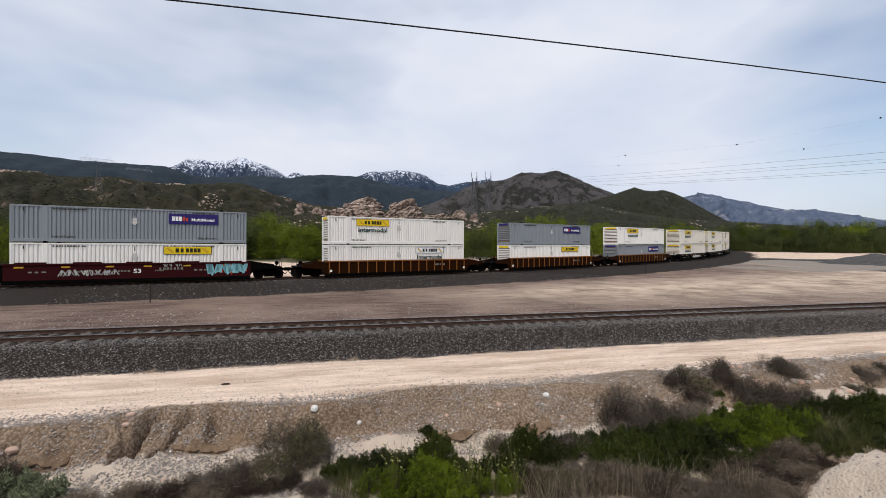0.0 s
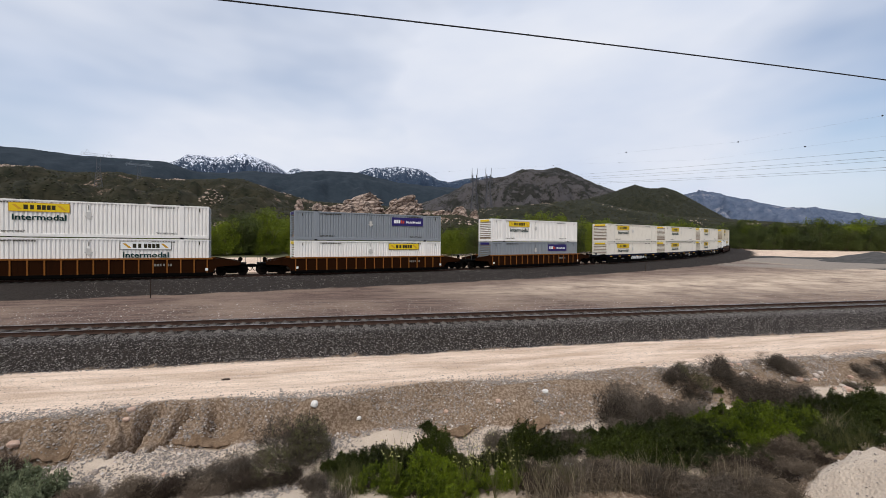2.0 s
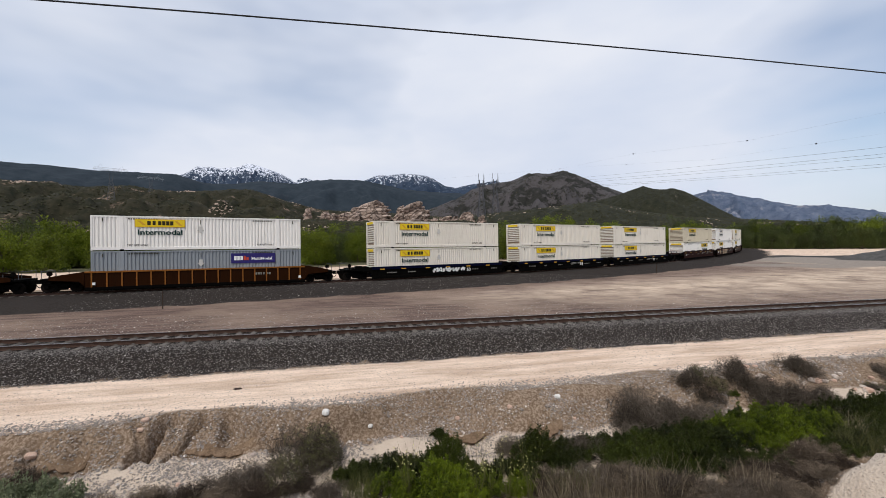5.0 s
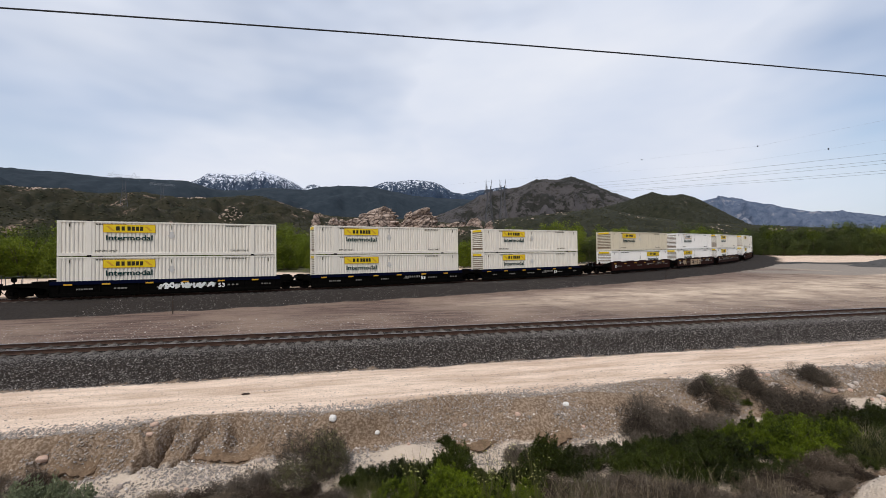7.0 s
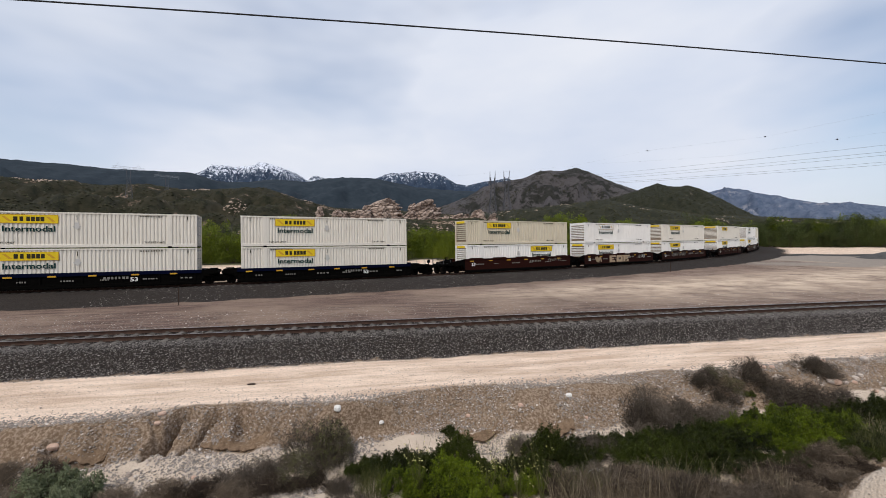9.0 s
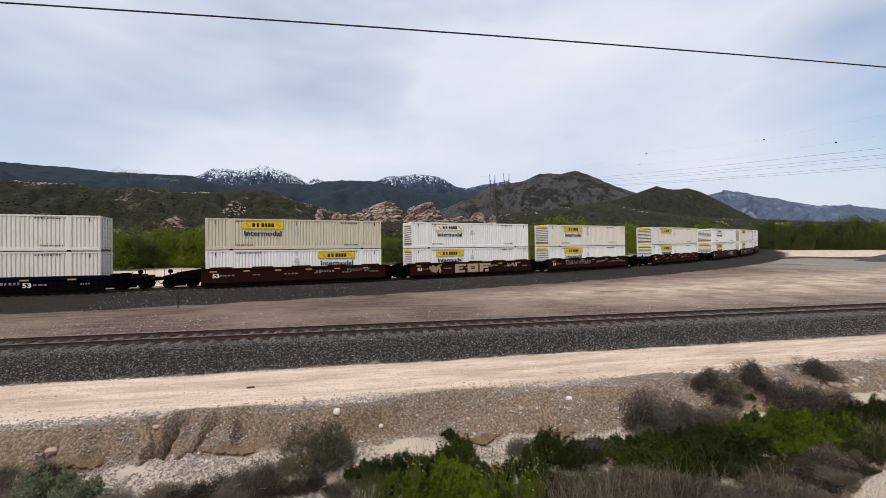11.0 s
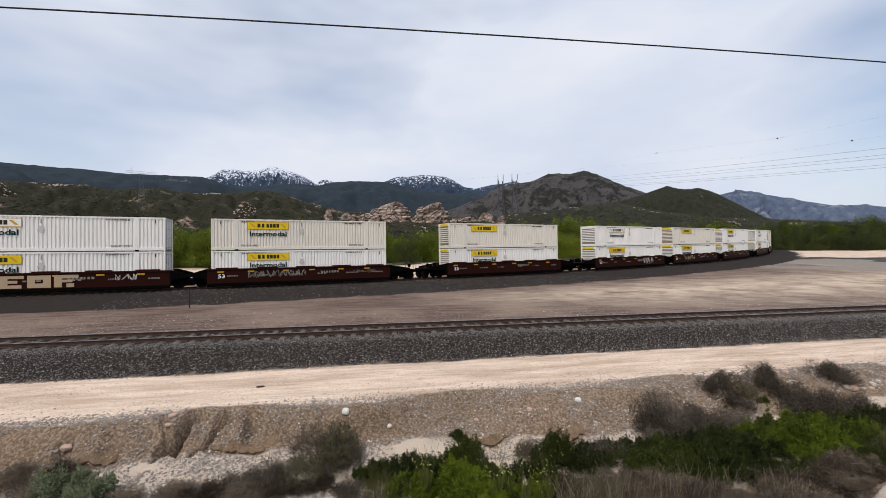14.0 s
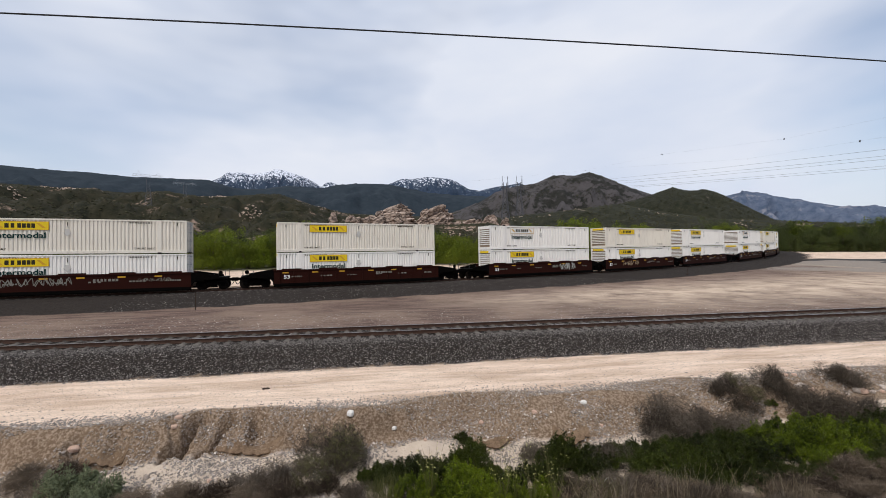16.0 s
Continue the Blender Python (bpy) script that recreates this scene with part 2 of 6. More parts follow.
def ground_material():
    """One soil sheet; mesh attributes say where ballast, packed sand, pink gravel and wash stones lie."""
    m, n, l, b = nodes_of("valley_ground", 0.95)
    v = place(n, l)
    along = place_along(n, l, radians(12.75), 0.30, 1.7)
    def attr(name):
        a = n.new("ShaderNodeAttribute")
        a.attribute_name = name
        return a.outputs["Fac"]
    def edge(name, wobble):
        s = n.new("ShaderNodeMath")
        s.operation = "ADD"
        w = n.new("ShaderNodeMath")
        w.operation = "MULTIPLY_ADD"
        w.inputs[1].default_value, w.inputs[2].default_value = wobble, -wobble / 2
        l.new(grain(n, l, 1.1, 8, 0.7, v), w.inputs[0])
        l.new(attr(name), s.inputs[0])
        l.new(w.outputs[0], s.inputs[1])
        return ramp(n, l, s.outputs[0], [(0.38, (0, 0, 0)), (0.62, (1, 1, 1))])
    big, mid, fine = grain(n, l, 0.10, 5, 0.6, v), grain(n, l, 1.3, 7, 0.65, v), grain(n, l, 14, 5, 0.7, v)
    tracks = grain(n, l, 1.0, 6, 0.6, along)
    soil = blend(n, l, mid, (0.085, 0.054, 0.033), (0.23, 0.162, 0.108))
    soil = blend(n, l, ramp(n, l, fine, [(0.46, (0, 0, 0)), (0.58, (0.7, 0.7, 0.7))]), soil, (0.37, 0.285, 0.215))
    sand = blend(n, l, ramp(n, l, tracks, [(0.36, (0, 0, 0)), (0.62, (1, 1, 1))]), (0.54, 0.395, 0.29), (0.80, 0.63, 0.495))
    sand = blend(n, l, ramp(n, l, grain(n, l, 6.0, 6, 0.75, along), [(0.52, (0, 0, 0)), (0.68, (0.42, 0.42, 0.42))]), sand, (0.33, 0.235, 0.175))
    sand = blend(n, l, ramp(n, l, fine, [(0.52, (0, 0, 0)), (0.66, (0.55, 0.55, 0.55))]), sand, (0.27, 0.21, 0.165))
    pink = blend(n, l, ramp(n, l, tracks, [(0.36, (0, 0, 0)), (0.62, (1, 1, 1))]), (0.075, 0.047, 0.037), (0.18, 0.122, 0.098))
    pink = blend(n, l, ramp(n, l, big, [(0.45, (0, 0, 0)), (0.6, (0.5, 0.5, 0.5))]), pink, (0.32, 0.235, 0.175))
    pink = blend(n, l, ramp(n, l, fine, [(0.54, (0, 0, 0)), (0.66, (0.7, 0.7, 0.7))]), pink, (0.33, 0.255, 0.21))
    pink = blend(n, l, ramp(n, l, fine, [(0.34, (0.7, 0.7, 0.7)), (0.44, (0, 0, 0))]), pink, (0.035, 0.025, 0.02))
    vor = n.new("ShaderNodeTexVoronoi")
    vor.inputs["Scale"].default_value = 17
    l.new(v, vor.inputs["Vector"])
    rock = blend(n, l, vor.outputs["Color"], (0.011, 0.0085, 0.007), (0.062, 0.050, 0.042))
    rock = blend(n, l, ramp(n, l, grain(n, l, 5.0, 6, 0.75, v), [(0.42, (0.75, 0.75, 0.75)), (0.56, (0, 0, 0))]), rock, (0.012, 0.010, 0.009))
    rock = blend(n, l, 0.35, rock, blend(n, l, mid, (0.010, 0.008, 0.007), (0.050, 0.042, 0.037)))
    wash = blend(n, l, mid, (0.36, 0.285, 0.22), (0.68, 0.57, 0.46))
    asph = blend(n, l, mid, (0.19, 0.16, 0.135), (0.33, 0.285, 0.24))
    scrub = blend(n, l, grain(n, l, 0.25, 6, 0.7, v), (0.035, 0.05, 0.018), (0.17, 0.145, 0.09))
    c = blend(n, l, edge("scrub", 0.7), soil, scrub)
    c = blend(n, l, edge("pink", 0.5), c, pink)
    c = blend(n, l, edge("sand", 0.85), c, sand)
    tan = blend(n, l, ramp(n, l, tracks, [(0.3, (0, 0, 0)), (0.7, (1, 1, 1))]), (0.46, 0.35, 0.265), (0.66, 0.53, 0.40))
    streaks = n.new("ShaderNodeMath")
    streaks.operation = "MULTIPLY"
    l.new(attr("tan"), streaks.inputs[0])
    l.new(ramp(n, l, grain(n, l, 0.30, 7, 0.7, v), [(0.32, (0.15, 0.15, 0.15)), (0.58, (1, 1, 1))]), streaks.inputs[1])
    c = blend(n, l, streaks.outputs[0], c, tan)
    c = blend(n, l, edge("wash", 0.6), c, wash)
    dark = blend(n, l, mid, (0.03, 0.028, 0.027), (0.08, 0.076, 0.072))
    c = blend(n, l, edge("gravel", 0.4), c, dark)
    c = blend(n, l, edge("asphalt", 0.5), c, asph)
    c = blend(n, l, edge("ballast", 0.35), c, rock)
    l.new(c, b.inputs["Base Color"])
    h = n.new("ShaderNodeMath")
    h.operation = "ADD"
    l.new(fine, h.inputs[0])
    l.new(vor.outputs["Distance"], h.inputs[1])
    relief(n, l, b, h.outputs[0], 0.55, 0.05)
    return m


M_GROUND = ground_material()


def hill_material(name, scrub, scrub2, rock, rock_from, scale, snow=None):
    m, n, l, b = nodes_of(name, 0.95)
    v = place(n, l)
    c = blend(n, l, ramp(n, l, grain(n, l, scale * 4, 6, 0.75, v), [(0.35, (0, 0, 0)), (0.65, (1, 1, 1))]), scrub, scrub2)
    s = ramp(n, l, grain(n, l, scale, 9, 0.72, v), [(rock_from, (0, 0, 0)), (rock_from + 0.05, (1, 1, 1))])
    rc = blend(n, l, grain(n, l, scale * 9, 5, 0.7, v), tuple(x * 0.55 for x in rock), tuple(min(1, x * 1.25) for x in rock))
    c = blend(n, l, s, c, rc)
    if snow:
        g = n.new("ShaderNodeNewGeometry")
        sep = n.new("ShaderNodeSeparateXYZ")
        l.new(g.outputs["Position"], sep.inputs[0])
        w = n.new("ShaderNodeMath")
        w.operation = "MULTIPLY_ADD"
        w.inputs[1].default_value = snow[1]
        l.new(grain(n, l, snow[2], 8, 0.78, place(n, l, 1, 1, 0.35)), w.inputs[0])
        l.new(sep.outputs["Z"], w.inputs[2])
        mr = n.new("ShaderNodeMapRange")
        mr.inputs["From Min"].default_value, mr.inputs["From Max"].default_value = snow[0], snow[0] + 90
        l.new(w.outputs[0], mr.inputs["Value"])
        c = blend(n, l, mr.outputs["Result"], c, (0.64, 0.67, 0.74))
    l.new(c, b.inputs["Base Color"])
    return m


# ---- plan of the two tracks ----
NEAR_TURN = radians(12.75)
NE = Vector((math.cos(NEAR_TURN), math.sin(NEAR_TURN)))
NW = Vector((math.sin(NEAR_TURN), -math.cos(NEAR_TURN)))
NEAR_0 = Vector((0.0, 20.6))
NEAR_Z = -0.55


def near_point(u, w, z):
    p = NEAR_0 + NE * u + NW * w
    return Vector((p.x, p.y, z))


def far_heading(s):
    q = min(max(s, -140.0), 190.0) / 100
    return 0.5159 + 0.296 * q + 0.059 * q * q


S0, S1 = -260, 520
FAR = [None] * (S1 - S0 + 1)
FAR[-S0] = Vector((-1.67, 48.42))
for k in range(-S0 + 1, S1 - S0 + 1):
    a = far_heading(k + S0 - 0.5)
    FAR[k] = FAR[k - 1] + Vector((math.cos(a), math.sin(a)))
for k in range(-S0 - 1, -1, -1):
    a = far_heading(k + S0 + 0.5)
    FAR[k] = FAR[k + 1] - Vector((math.cos(a), math.sin(a)))
FAR_NP = np.array([[p.x, p.y] for p in FAR])


def far_z(s):
    q = np.clip(s, -60, 150) / 100
    return 0.515 * q + 0.87 * q * q


def far_point(s, side=0.0, z=0.0):
    """A point beside the far track: side to the viewer, z above the rail heads."""
    k = min(max(int(math.floor(s)) - S0, 0), len(FAR) - 2)
    p = FAR[k].lerp(FAR[k + 1], s - math.floor(s))
    a = far_heading(s)
    return Vector((p.x + side * math.sin(a), p.y - side * math.cos(a), float(far_z(s)) + z))


def smooth(a, b, x):
    q = np.clip((x - a) / (b - a), 0, 1)
    return q * q * (3 - 2 * q)


def fbm(x, y, scale, octaves=4, seed=0.0):
    out = np.zeros(x.shape)
    fx, fy = x.ravel(), y.ravel()
    vals = np.array([noise.fractal((float(a) * scale, float(b) * scale, seed), 1.0, 2.0, octaves) for a, b in zip(fx, fy)])
    return vals.reshape(out.shape)


# ---- ground: one sheet from behind the camera to the horizon ----
def steps(*runs):
    out = [runs[0][0]]
    for a, b, d in runs:
        n = max(1, round((b - a) / d))
        out += [a + (b - a) * (k + 1) / n for k in range(n)]
    return np.array(out)


gu = steps((-4600, -1000, 600), (-1000, -200, 80), (-200, -60, 10), (-60, -24, 1.0), (-24, -13, 0.25), (-13, -10.5, 0.1), (-10.5, -7.5, 0.05), (-7.5, -3, 0.1), (-3, 32, 0.25), (32, 90, 1.2), (90, 240, 6), (240, 1000, 76), (1000, 4600, 600))
gw = steps((-4600, -1000, 600), (-1000, -300, 70), (-300, -130, 8), (-130, -60, 2.5), (-60, -30, 1.2), (-30, -4, 0.6), (-4, 1.5, 0.4), (1.5, 7.0, 0.2), (7.0, 9.4, 0.07), (9.4, 18.0, 0.2), (18.0, 40, 0.8), (40, 200, 16), (200, 1400, 300))
GU, GW = np.meshgrid(gu, gw, indexing="ij")
GX = NEAR_0.x + NE.x * GU + NW.x * GW
GY = NEAR_0.y + NE.y * GU + NW.y * GW
# nearest place on the far track: arc length and signed distance (positive on the viewer's side)
flat = np.stack([GX.ravel(), GY.ravel()], 1)
near_k = np.empty(len(flat), int)
for c0 in range(0, len(flat), 20000):
    d2 = ((flat[c0:c0 + 20000, None, :] - FAR_NP[None, ::4, :]) ** 2).sum(2)
    near_k[c0:c0 + 20000] = d2.argmin(1) * 4
FS = (near_k + S0).reshape(GX.shape).astype(float)
_h = np.array([far_heading(s) for s in range(S0, S1 + 1)])[near_k].reshape(GX.shape)
_p = FAR_NP[near_k].reshape(*GX.shape, 2)
FD = (GX - _p[..., 0]) * np.sin(_h) - (GY - _p[..., 1]) * np.cos(_h)
FZ = far_z(FS)
bumps = fbm(GX, GY, 0.35, 4, 3.1)
tiny = fbm(GX, GY, 2.2, 3, 7.7)
broad = fbm(GX, GY, 0.06, 3, 1.3)


def bank_line(u):
    """How far the edge of the dirt road lies from the near track."""
    return 7.35 - 0.012 * np.clip(u, -40, 60)


def wash_floor(u):
    return -2.28 + 0.2 * smooth(2, 12, u)


# washed-out scarps at the foot of the bank: along the track from, to; distance from it at both ends
LEDGES = ((-12.0, -11.0, 8.42, 8.15), (-9.0, -7.2, 7.92, 8.0), (-1.95, -0.55, 8.25, 8.32), (0.4, 1.45, 8.62, 8.8))


def ground_height(u, w, fd, fz, b, t, br):
    side = bank_line(u) + 0.25 * np.sin(u * 0.9) + 0.3 * b
    road = -1.42 + 0.03 * b
    # viewer's side of the near track
    z = -0.745 + (road + 0.745) * smooth(1.9, 3.5, w)
    z = z - 0.05 * smooth(4.6, 5.0, w) * (1 - smooth(5.0, 5.4, w)) - 0.04 * smooth(6.0, 6.3, w) * (1 - smooth(6.3, 6.8, w))
    drop = smooth(0.0, 0.70 + 0.7 * smooth(-5, 1, u) + 0.12 * np.sin(u * 0.45) + 0.25 * t, w - side)
    floor = wash_floor(u) - 0.22 * smooth(0.6, 2.2, w - side) + 0.06 * b
    z = z + (floor - road) * drop + 0.10 * b * drop + 0.09 * t * drop * (1 - drop) * 4
    for uc, lean, depth in ((-11.4, 0.5, 0.16), (-10.3, 0.7, 0.2), (-9.4, -0.8, 0.85), (-8.6, -0.9, 0.85), (-7.2, 0.5, 0.15), (-6.1, 0.7, 0.18), (-4.6, 0.4, 0.14)):
        off = np.abs(u - uc - lean * (w - side) + 0.12 * t)
        z = z - depth * (1 - smooth(0.02, 0.12, off)) * smooth(0.03, 0.2, w - side) * (1 - smooth(0.75, 1.0, w - side))
    gul = np.abs(np.sin(u * 1.15 + 1.5 * np.sin(u * 0.37)))
    z = z - 0.28 * (1 - smooth(0.0, 0.22, gul)) * drop * (1 - drop) * 4 * smooth(-3, -6, u)
    for u0, u1, w0, w1 in LEDGES:
        edge = w0 + (w1 - w0) * np.clip((u - u0) / (u1 - u0), 0, 1)
        z = z - (0.16 if u0 < -5 else 0.26) * smooth(u0 - 0.15, u0 + 0.2, u) * (1 - smooth(u1 - 0.6, u1 + 0.15, u)) * smooth(0.0, 0.10, w - edge) * (1 - smooth(0.5, 1.3, w - edge))
    rise = smooth(13.4, 20.3, w)
    z = z + rise * (1.25 - floor) + 0.12 * b * smooth(9.5, 11, w) * (1 - smooth(18, 22, w))
    z = z + 1.15 * smooth(4.3, 6.4, u) * (1 - smooth(10.0, 14.0, u)) * smooth(12.4, 13.7, w) * (1 - smooth(14.6, 17, w))
    z = z + (0.10 * b + 0.12 * t - 0.10) * smooth(5.0, 6.4, u) * (1 - smooth(10.0, 14.0, u)) * smooth(12.6, 13.4, w) * (1 - smooth(15, 17, w))
    z = z + 0.04 * t * smooth(6.8, 7.4, w)
    # beyond the near track
    far_side = -0.745 + (-0.95 + 0.745) * smooth(1.7, 3.2, -w) + 0.05 * b * smooth(3, 5, -w)
    follow = np.where(fd > 0, smooth(45, 8, fd), 1.0)
    base = -0.95 + (fz + 0.1) * np.maximum(follow, smooth(20, 90, u) * smooth(-6, -40, w)) * smooth(-3, -14, w)
    berm = smooth(8.6, 2.2, np.abs(fd) - 0.4)
    far_side = far_side * (1 - smooth(3, 14, -w)) + base * smooth(3, 14, -w)
    top = fz - 0.20
    far_side = far_side + (top - far_side) * berm
    back = smooth(-6, -40, fd)
    far_side = far_side + back * 0.6 + 0.012 * np.clip(-fd - 40, 0, 400) * back + 0.5 * br * smooth(-30, -90, fd)
    return np.where(w > 0, z, far_side)


GZ = ground_height(GU, GW, FD, FZ, bumps, tiny, broad)
ground_mesh = bpy.data.meshes.new("ground")
nu, nw = GX.shape
idx = np.arange(nu * nw).reshape(nu, nw)
quads = np.stack([idx[:-1, :-1], idx[:-1, 1:], idx[1:, 1:], idx[1:, :-1]], -1).reshape(-1, 4)[:, ::-1]
ground_mesh.from_pydata(np.stack([GX, GY, GZ], -1).reshape(-1, 3).tolist(), [], quads.tolist())
side_line = bank_line(GU) + 0.25 * np.sin(GU * 0.9) + 0.3 * bumps
GR = np.hypot(GX, GY)
zones = {
    "ballast": np.where(GW > 0, 1 - smooth(3.0, 3.9, GW + 0.25 * tiny), 0) + np.where(GW <= 0, smooth(-3.0, -2.0, GW), 0)
               + np.where(GW < 0, smooth(8.8, 7.0, np.abs(FD) + 0.4 * bumps), 0),
    "sand": np.where((GX > GY * 0.66) & (GW < -20), 0.85 * smooth(128, 145, GR + 6 * broad) * (1 - smooth(185, 215, GR)), 0) + smooth(3.2, 3.9, GW) * (1 - smooth(-0.5, 0.35, GW - side_line)) * (GW > 0)
            + np.where(FD < -12, smooth(-12, -16, FD) * (1 - smooth(-38, -60, FD + 10 * broad)), 0),
    "tan": np.where(GW < -3, 1.0 * np.exp(-((GW + 11.5 + 0.10 * GU + 1.6 * bumps) / (4.0 + 0.13 * np.clip(GU, 0, 80))) ** 2) * smooth(-6, 20, GU) * (1 - smooth(60, 110, GU)), 0)
           + 0.75 * smooth(4.6, 2.6, np.abs(GX - 67.0 + 0.8 * bumps)) * smooth(56, 64, GY) * (1 - smooth(100, 112, GY)),
    "gravel": np.where((GX > 70.2 + 0.6 * bumps) & (FD > 7), 0.95 * (1 - smooth(136, 144, GR + 5 * broad)) * smooth(45, 60, GY), 0),
    "wash": smooth(0.55, 1.1, GW - side_line - 0.5 * smooth(-5, 1, GU)) * (1 - smooth(11.0, 13.0, GW)) * (0.8 + 0.3 * bumps) + smooth(3.0, 3.6, GU) * (1 - smooth(6.5, 9, GU)) * smooth(13.0, 13.6, GW) * (1 - smooth(15.2, 16.5, GW)),
    "pink": np.where(GW < -2.4, smooth(-2.4, -3.4, GW), 0) * np.where(FD > 0, smooth(6, 9, FD), 0),
    "asphalt": np.where(GW < -20, smooth(30, 80, GU) * smooth(-22, -34, GW), 0) * np.where(FD > 6, 1, 0) * (0.62 + 0.3 * broad) * (GR < 128),
    "scrub": smooth(-30, -60, FD) * (GW < 0) + smooth(18, 26, GW),
}
for zone, val in zones.items():
    att = ground_mesh.attributes.new(zone, "FLOAT", "POINT")
    att.data.foreach_set("value", np.clip(val, 0, 1).astype(np.float32).ravel())
ground_mesh.materials.append(M_GROUND)
ground_mesh.polygons.foreach_set("use_smooth", [True] * len(ground_mesh.polygons))
ground = tagged(new("ground", ground_mesh), "sandy valley floor with ballast, dirt road and dry wash", "ground", kind="structure")


def height_at(x, y):
    """Ground height at a place, by the sheet's own formula."""
    q = Vector((x, y)) - NEAR_0
    u, w = q.dot(NE), q.dot(NW)
    i = int(np.clip(np.searchsorted(gu, u) - 1, 0, nu - 2))
    j = int(np.clip(np.searchsorted(gw, w) - 1, 0, nw - 2))
    a, c = (u - gu[i]) / (gu[i + 1] - gu[i]), (w - gw[j]) / (gw[j + 1] - gw[j])
    return float(GZ[i, j] * (1 - a) * (1 - c) + GZ[i + 1, j] * a * (1 - c) + GZ[i, j + 1] * (1 - a) * c + GZ[i + 1, j + 1] * a * c)


# ---- mesh tools ----
def mesh_object(name, bm, material, parent=None, label="", smooth_faces=False):
    me = bpy.data.meshes.new(name)
    bm.to_mesh(me)
    bm.free()
    for mt in (material if isinstance(material, (list, tuple)) else [material]):
        me.materials.append(mt)
    if smooth_faces:
        me.polygons.foreach_set("use_smooth", [True] * len(me.polygons))
    ob = new(name, me)
    ob.parent = parent
    if label:
        ob["label"] = label
    return ob


def part(name, bm, material, parent, label=""):
    return mesh_object(name, bm, material, parent, label)


def box(bm, x0, x1, y0, y1, z0, z1, bevel=0.0):
    r = bmesh.ops.create_cube(bm, size=1.0, matrix=Matrix.LocRotScale(((x0 + x1) / 2, (y0 + y1) / 2, (z0 + z1) / 2), None, (x1 - x0, y1 - y0, z1 - z0)))
    if bevel:
        bmesh.ops.bevel(bm, geom=list({e for v in r["verts"] for e in v.link_edges}), offset=bevel, segments=1, affect="EDGES")
    return bm


def boxed(*boxes, bevel=0.0):
    bm = bmesh.new()
    for b in boxes:
        box(bm, *b, bevel=bevel)
    return bm


def rod(bm, a, b, r0, r1=None, sides=6):
    a, b = Vector(a), Vector(b)
    d = b - a
    bmesh.ops.create_cone(bm, cap_ends=True, segments=sides, radius1=r0, radius2=r0 if r1 is None else r1, depth=d.length,
                          matrix=Matrix.Translation((a + b) / 2) @ d.to_track_quat("Z", "Y").to_matrix().to_4x4())
    return bm


def from_lists(name, verts, faces, material, parent=None, label=""):
    me = bpy.data.meshes.new(name)
    me.from_pydata(verts, [], faces)
    me.materials.append(material)
    ob = new(name, me)
    ob.parent = parent
    if label:
        ob["label"] = label
    return ob


# ---- distant relief: each range is a ridge with spurs, folded by noise ----
def ridge(name, label, material, dist, depth, crest, foot=0.0, rough=0.10, cols=160, rows=26, fold=0.004, seed=0.0, jag=0.012):
    """crest: (azimuth to the right, elevation) in degrees seen from the valley, along the skyline."""
    az = np.linspace(crest[0][0], crest[-1][0], cols)
    el = np.interp(az, [c[0] for c in crest], [c[1] for c in crest])
    verts, faces = [], []
    for i in range(cols):
        a = math.radians(az[i])
        top = EYE[2] + dist * math.tan(math.radians(el[i]))
        top *= 1 + jag * noise.fractal((az[i] * 1.1, seed, 3.0), 1.0, 2.0, 4)
        for j in range(rows):
            cr = round((rows - 1) * 0.75)
            q = 0.75 * j / cr if j <= cr else 0.75 + 0.25 * (j - cr) / (rows - 1 - cr)
            if q <= 0.75:
                r = q / 0.75
                d = dist - depth * (1 - r)
                h = foot + (top - foot) * (r ** 1.15)
            else:
                r = (q - 0.75) / 0.25
                d = dist + depth * 0.5 * r
                h = top - (top - foot) * 0.9 * r
            x, y = d * math.sin(a), d * math.cos(a)
            k = math.sin(math.pi * min(1.0, q / 0.75)) if q <= 0.75 else 0.0
            f = noise.ridged_multi_fractal((x * fold, y * fold, seed), 0.9, 2.0, 5, 1.0, 2.0) - 1.1
            g = noise.fractal((x * fold * 4, y * fold * 4, seed + 5), 1.0, 2.0, 4)
            h += (top - foot) * rough * (1.6 * f + 0.8 * g) * k
            h = min(h, top)
            x += 0.25 * depth / rows * g * (1 if q < 0.74 else 0)
            verts.append((x, y, h))
    for i in range(cols - 1):
        for j in range(rows - 1):
            p = i * rows + j
            faces.append((p, p + rows, p + rows + 1, p + 1))
    ob = from_lists(name, verts, faces, material)
    ob.data.polygons.foreach_set("use_smooth", [True] * len(faces))
    return tagged(ob, label, "mountain" if dist > 900 else "hill", kind="structure")


# far ranges: the blue of hazy air is mixed into these base colours
M_SNOWY = hill_material("haze_tinted_snowy_slopes", (0.022, 0.036, 0.062), (0.04, 0.058, 0.09), (0.08, 0.09, 0.12), 0.60, 0.004, snow=(1575, 1700, 0.042))
M_BLUE = hill_material("haze_tinted_range_slopes", (0.055, 0.078, 0.125), (0.115, 0.138, 0.19), (0.22, 0.225, 0.26), 0.57, 0.006)
M_DARKRIDGE = hill_material("haze_tinted_forested_slopes", (0.016, 0.024, 0.032), (0.028, 0.038, 0.048), (0.07, 0.07, 0.075), 0.72, 0.006)
M_MESA = hill_material("grey_rocky_mountain", (0.014, 0.015, 0.012), (0.034, 0.032, 0.029), (0.074, 0.067, 0.068), 0.47, 0.016)
M_FOOT = hill_material("chaparral_hill_slopes", (0.010, 0.012, 0.006), (0.040, 0.034, 0.020), (0.27, 0.19, 0.145), 0.575, 0.014)
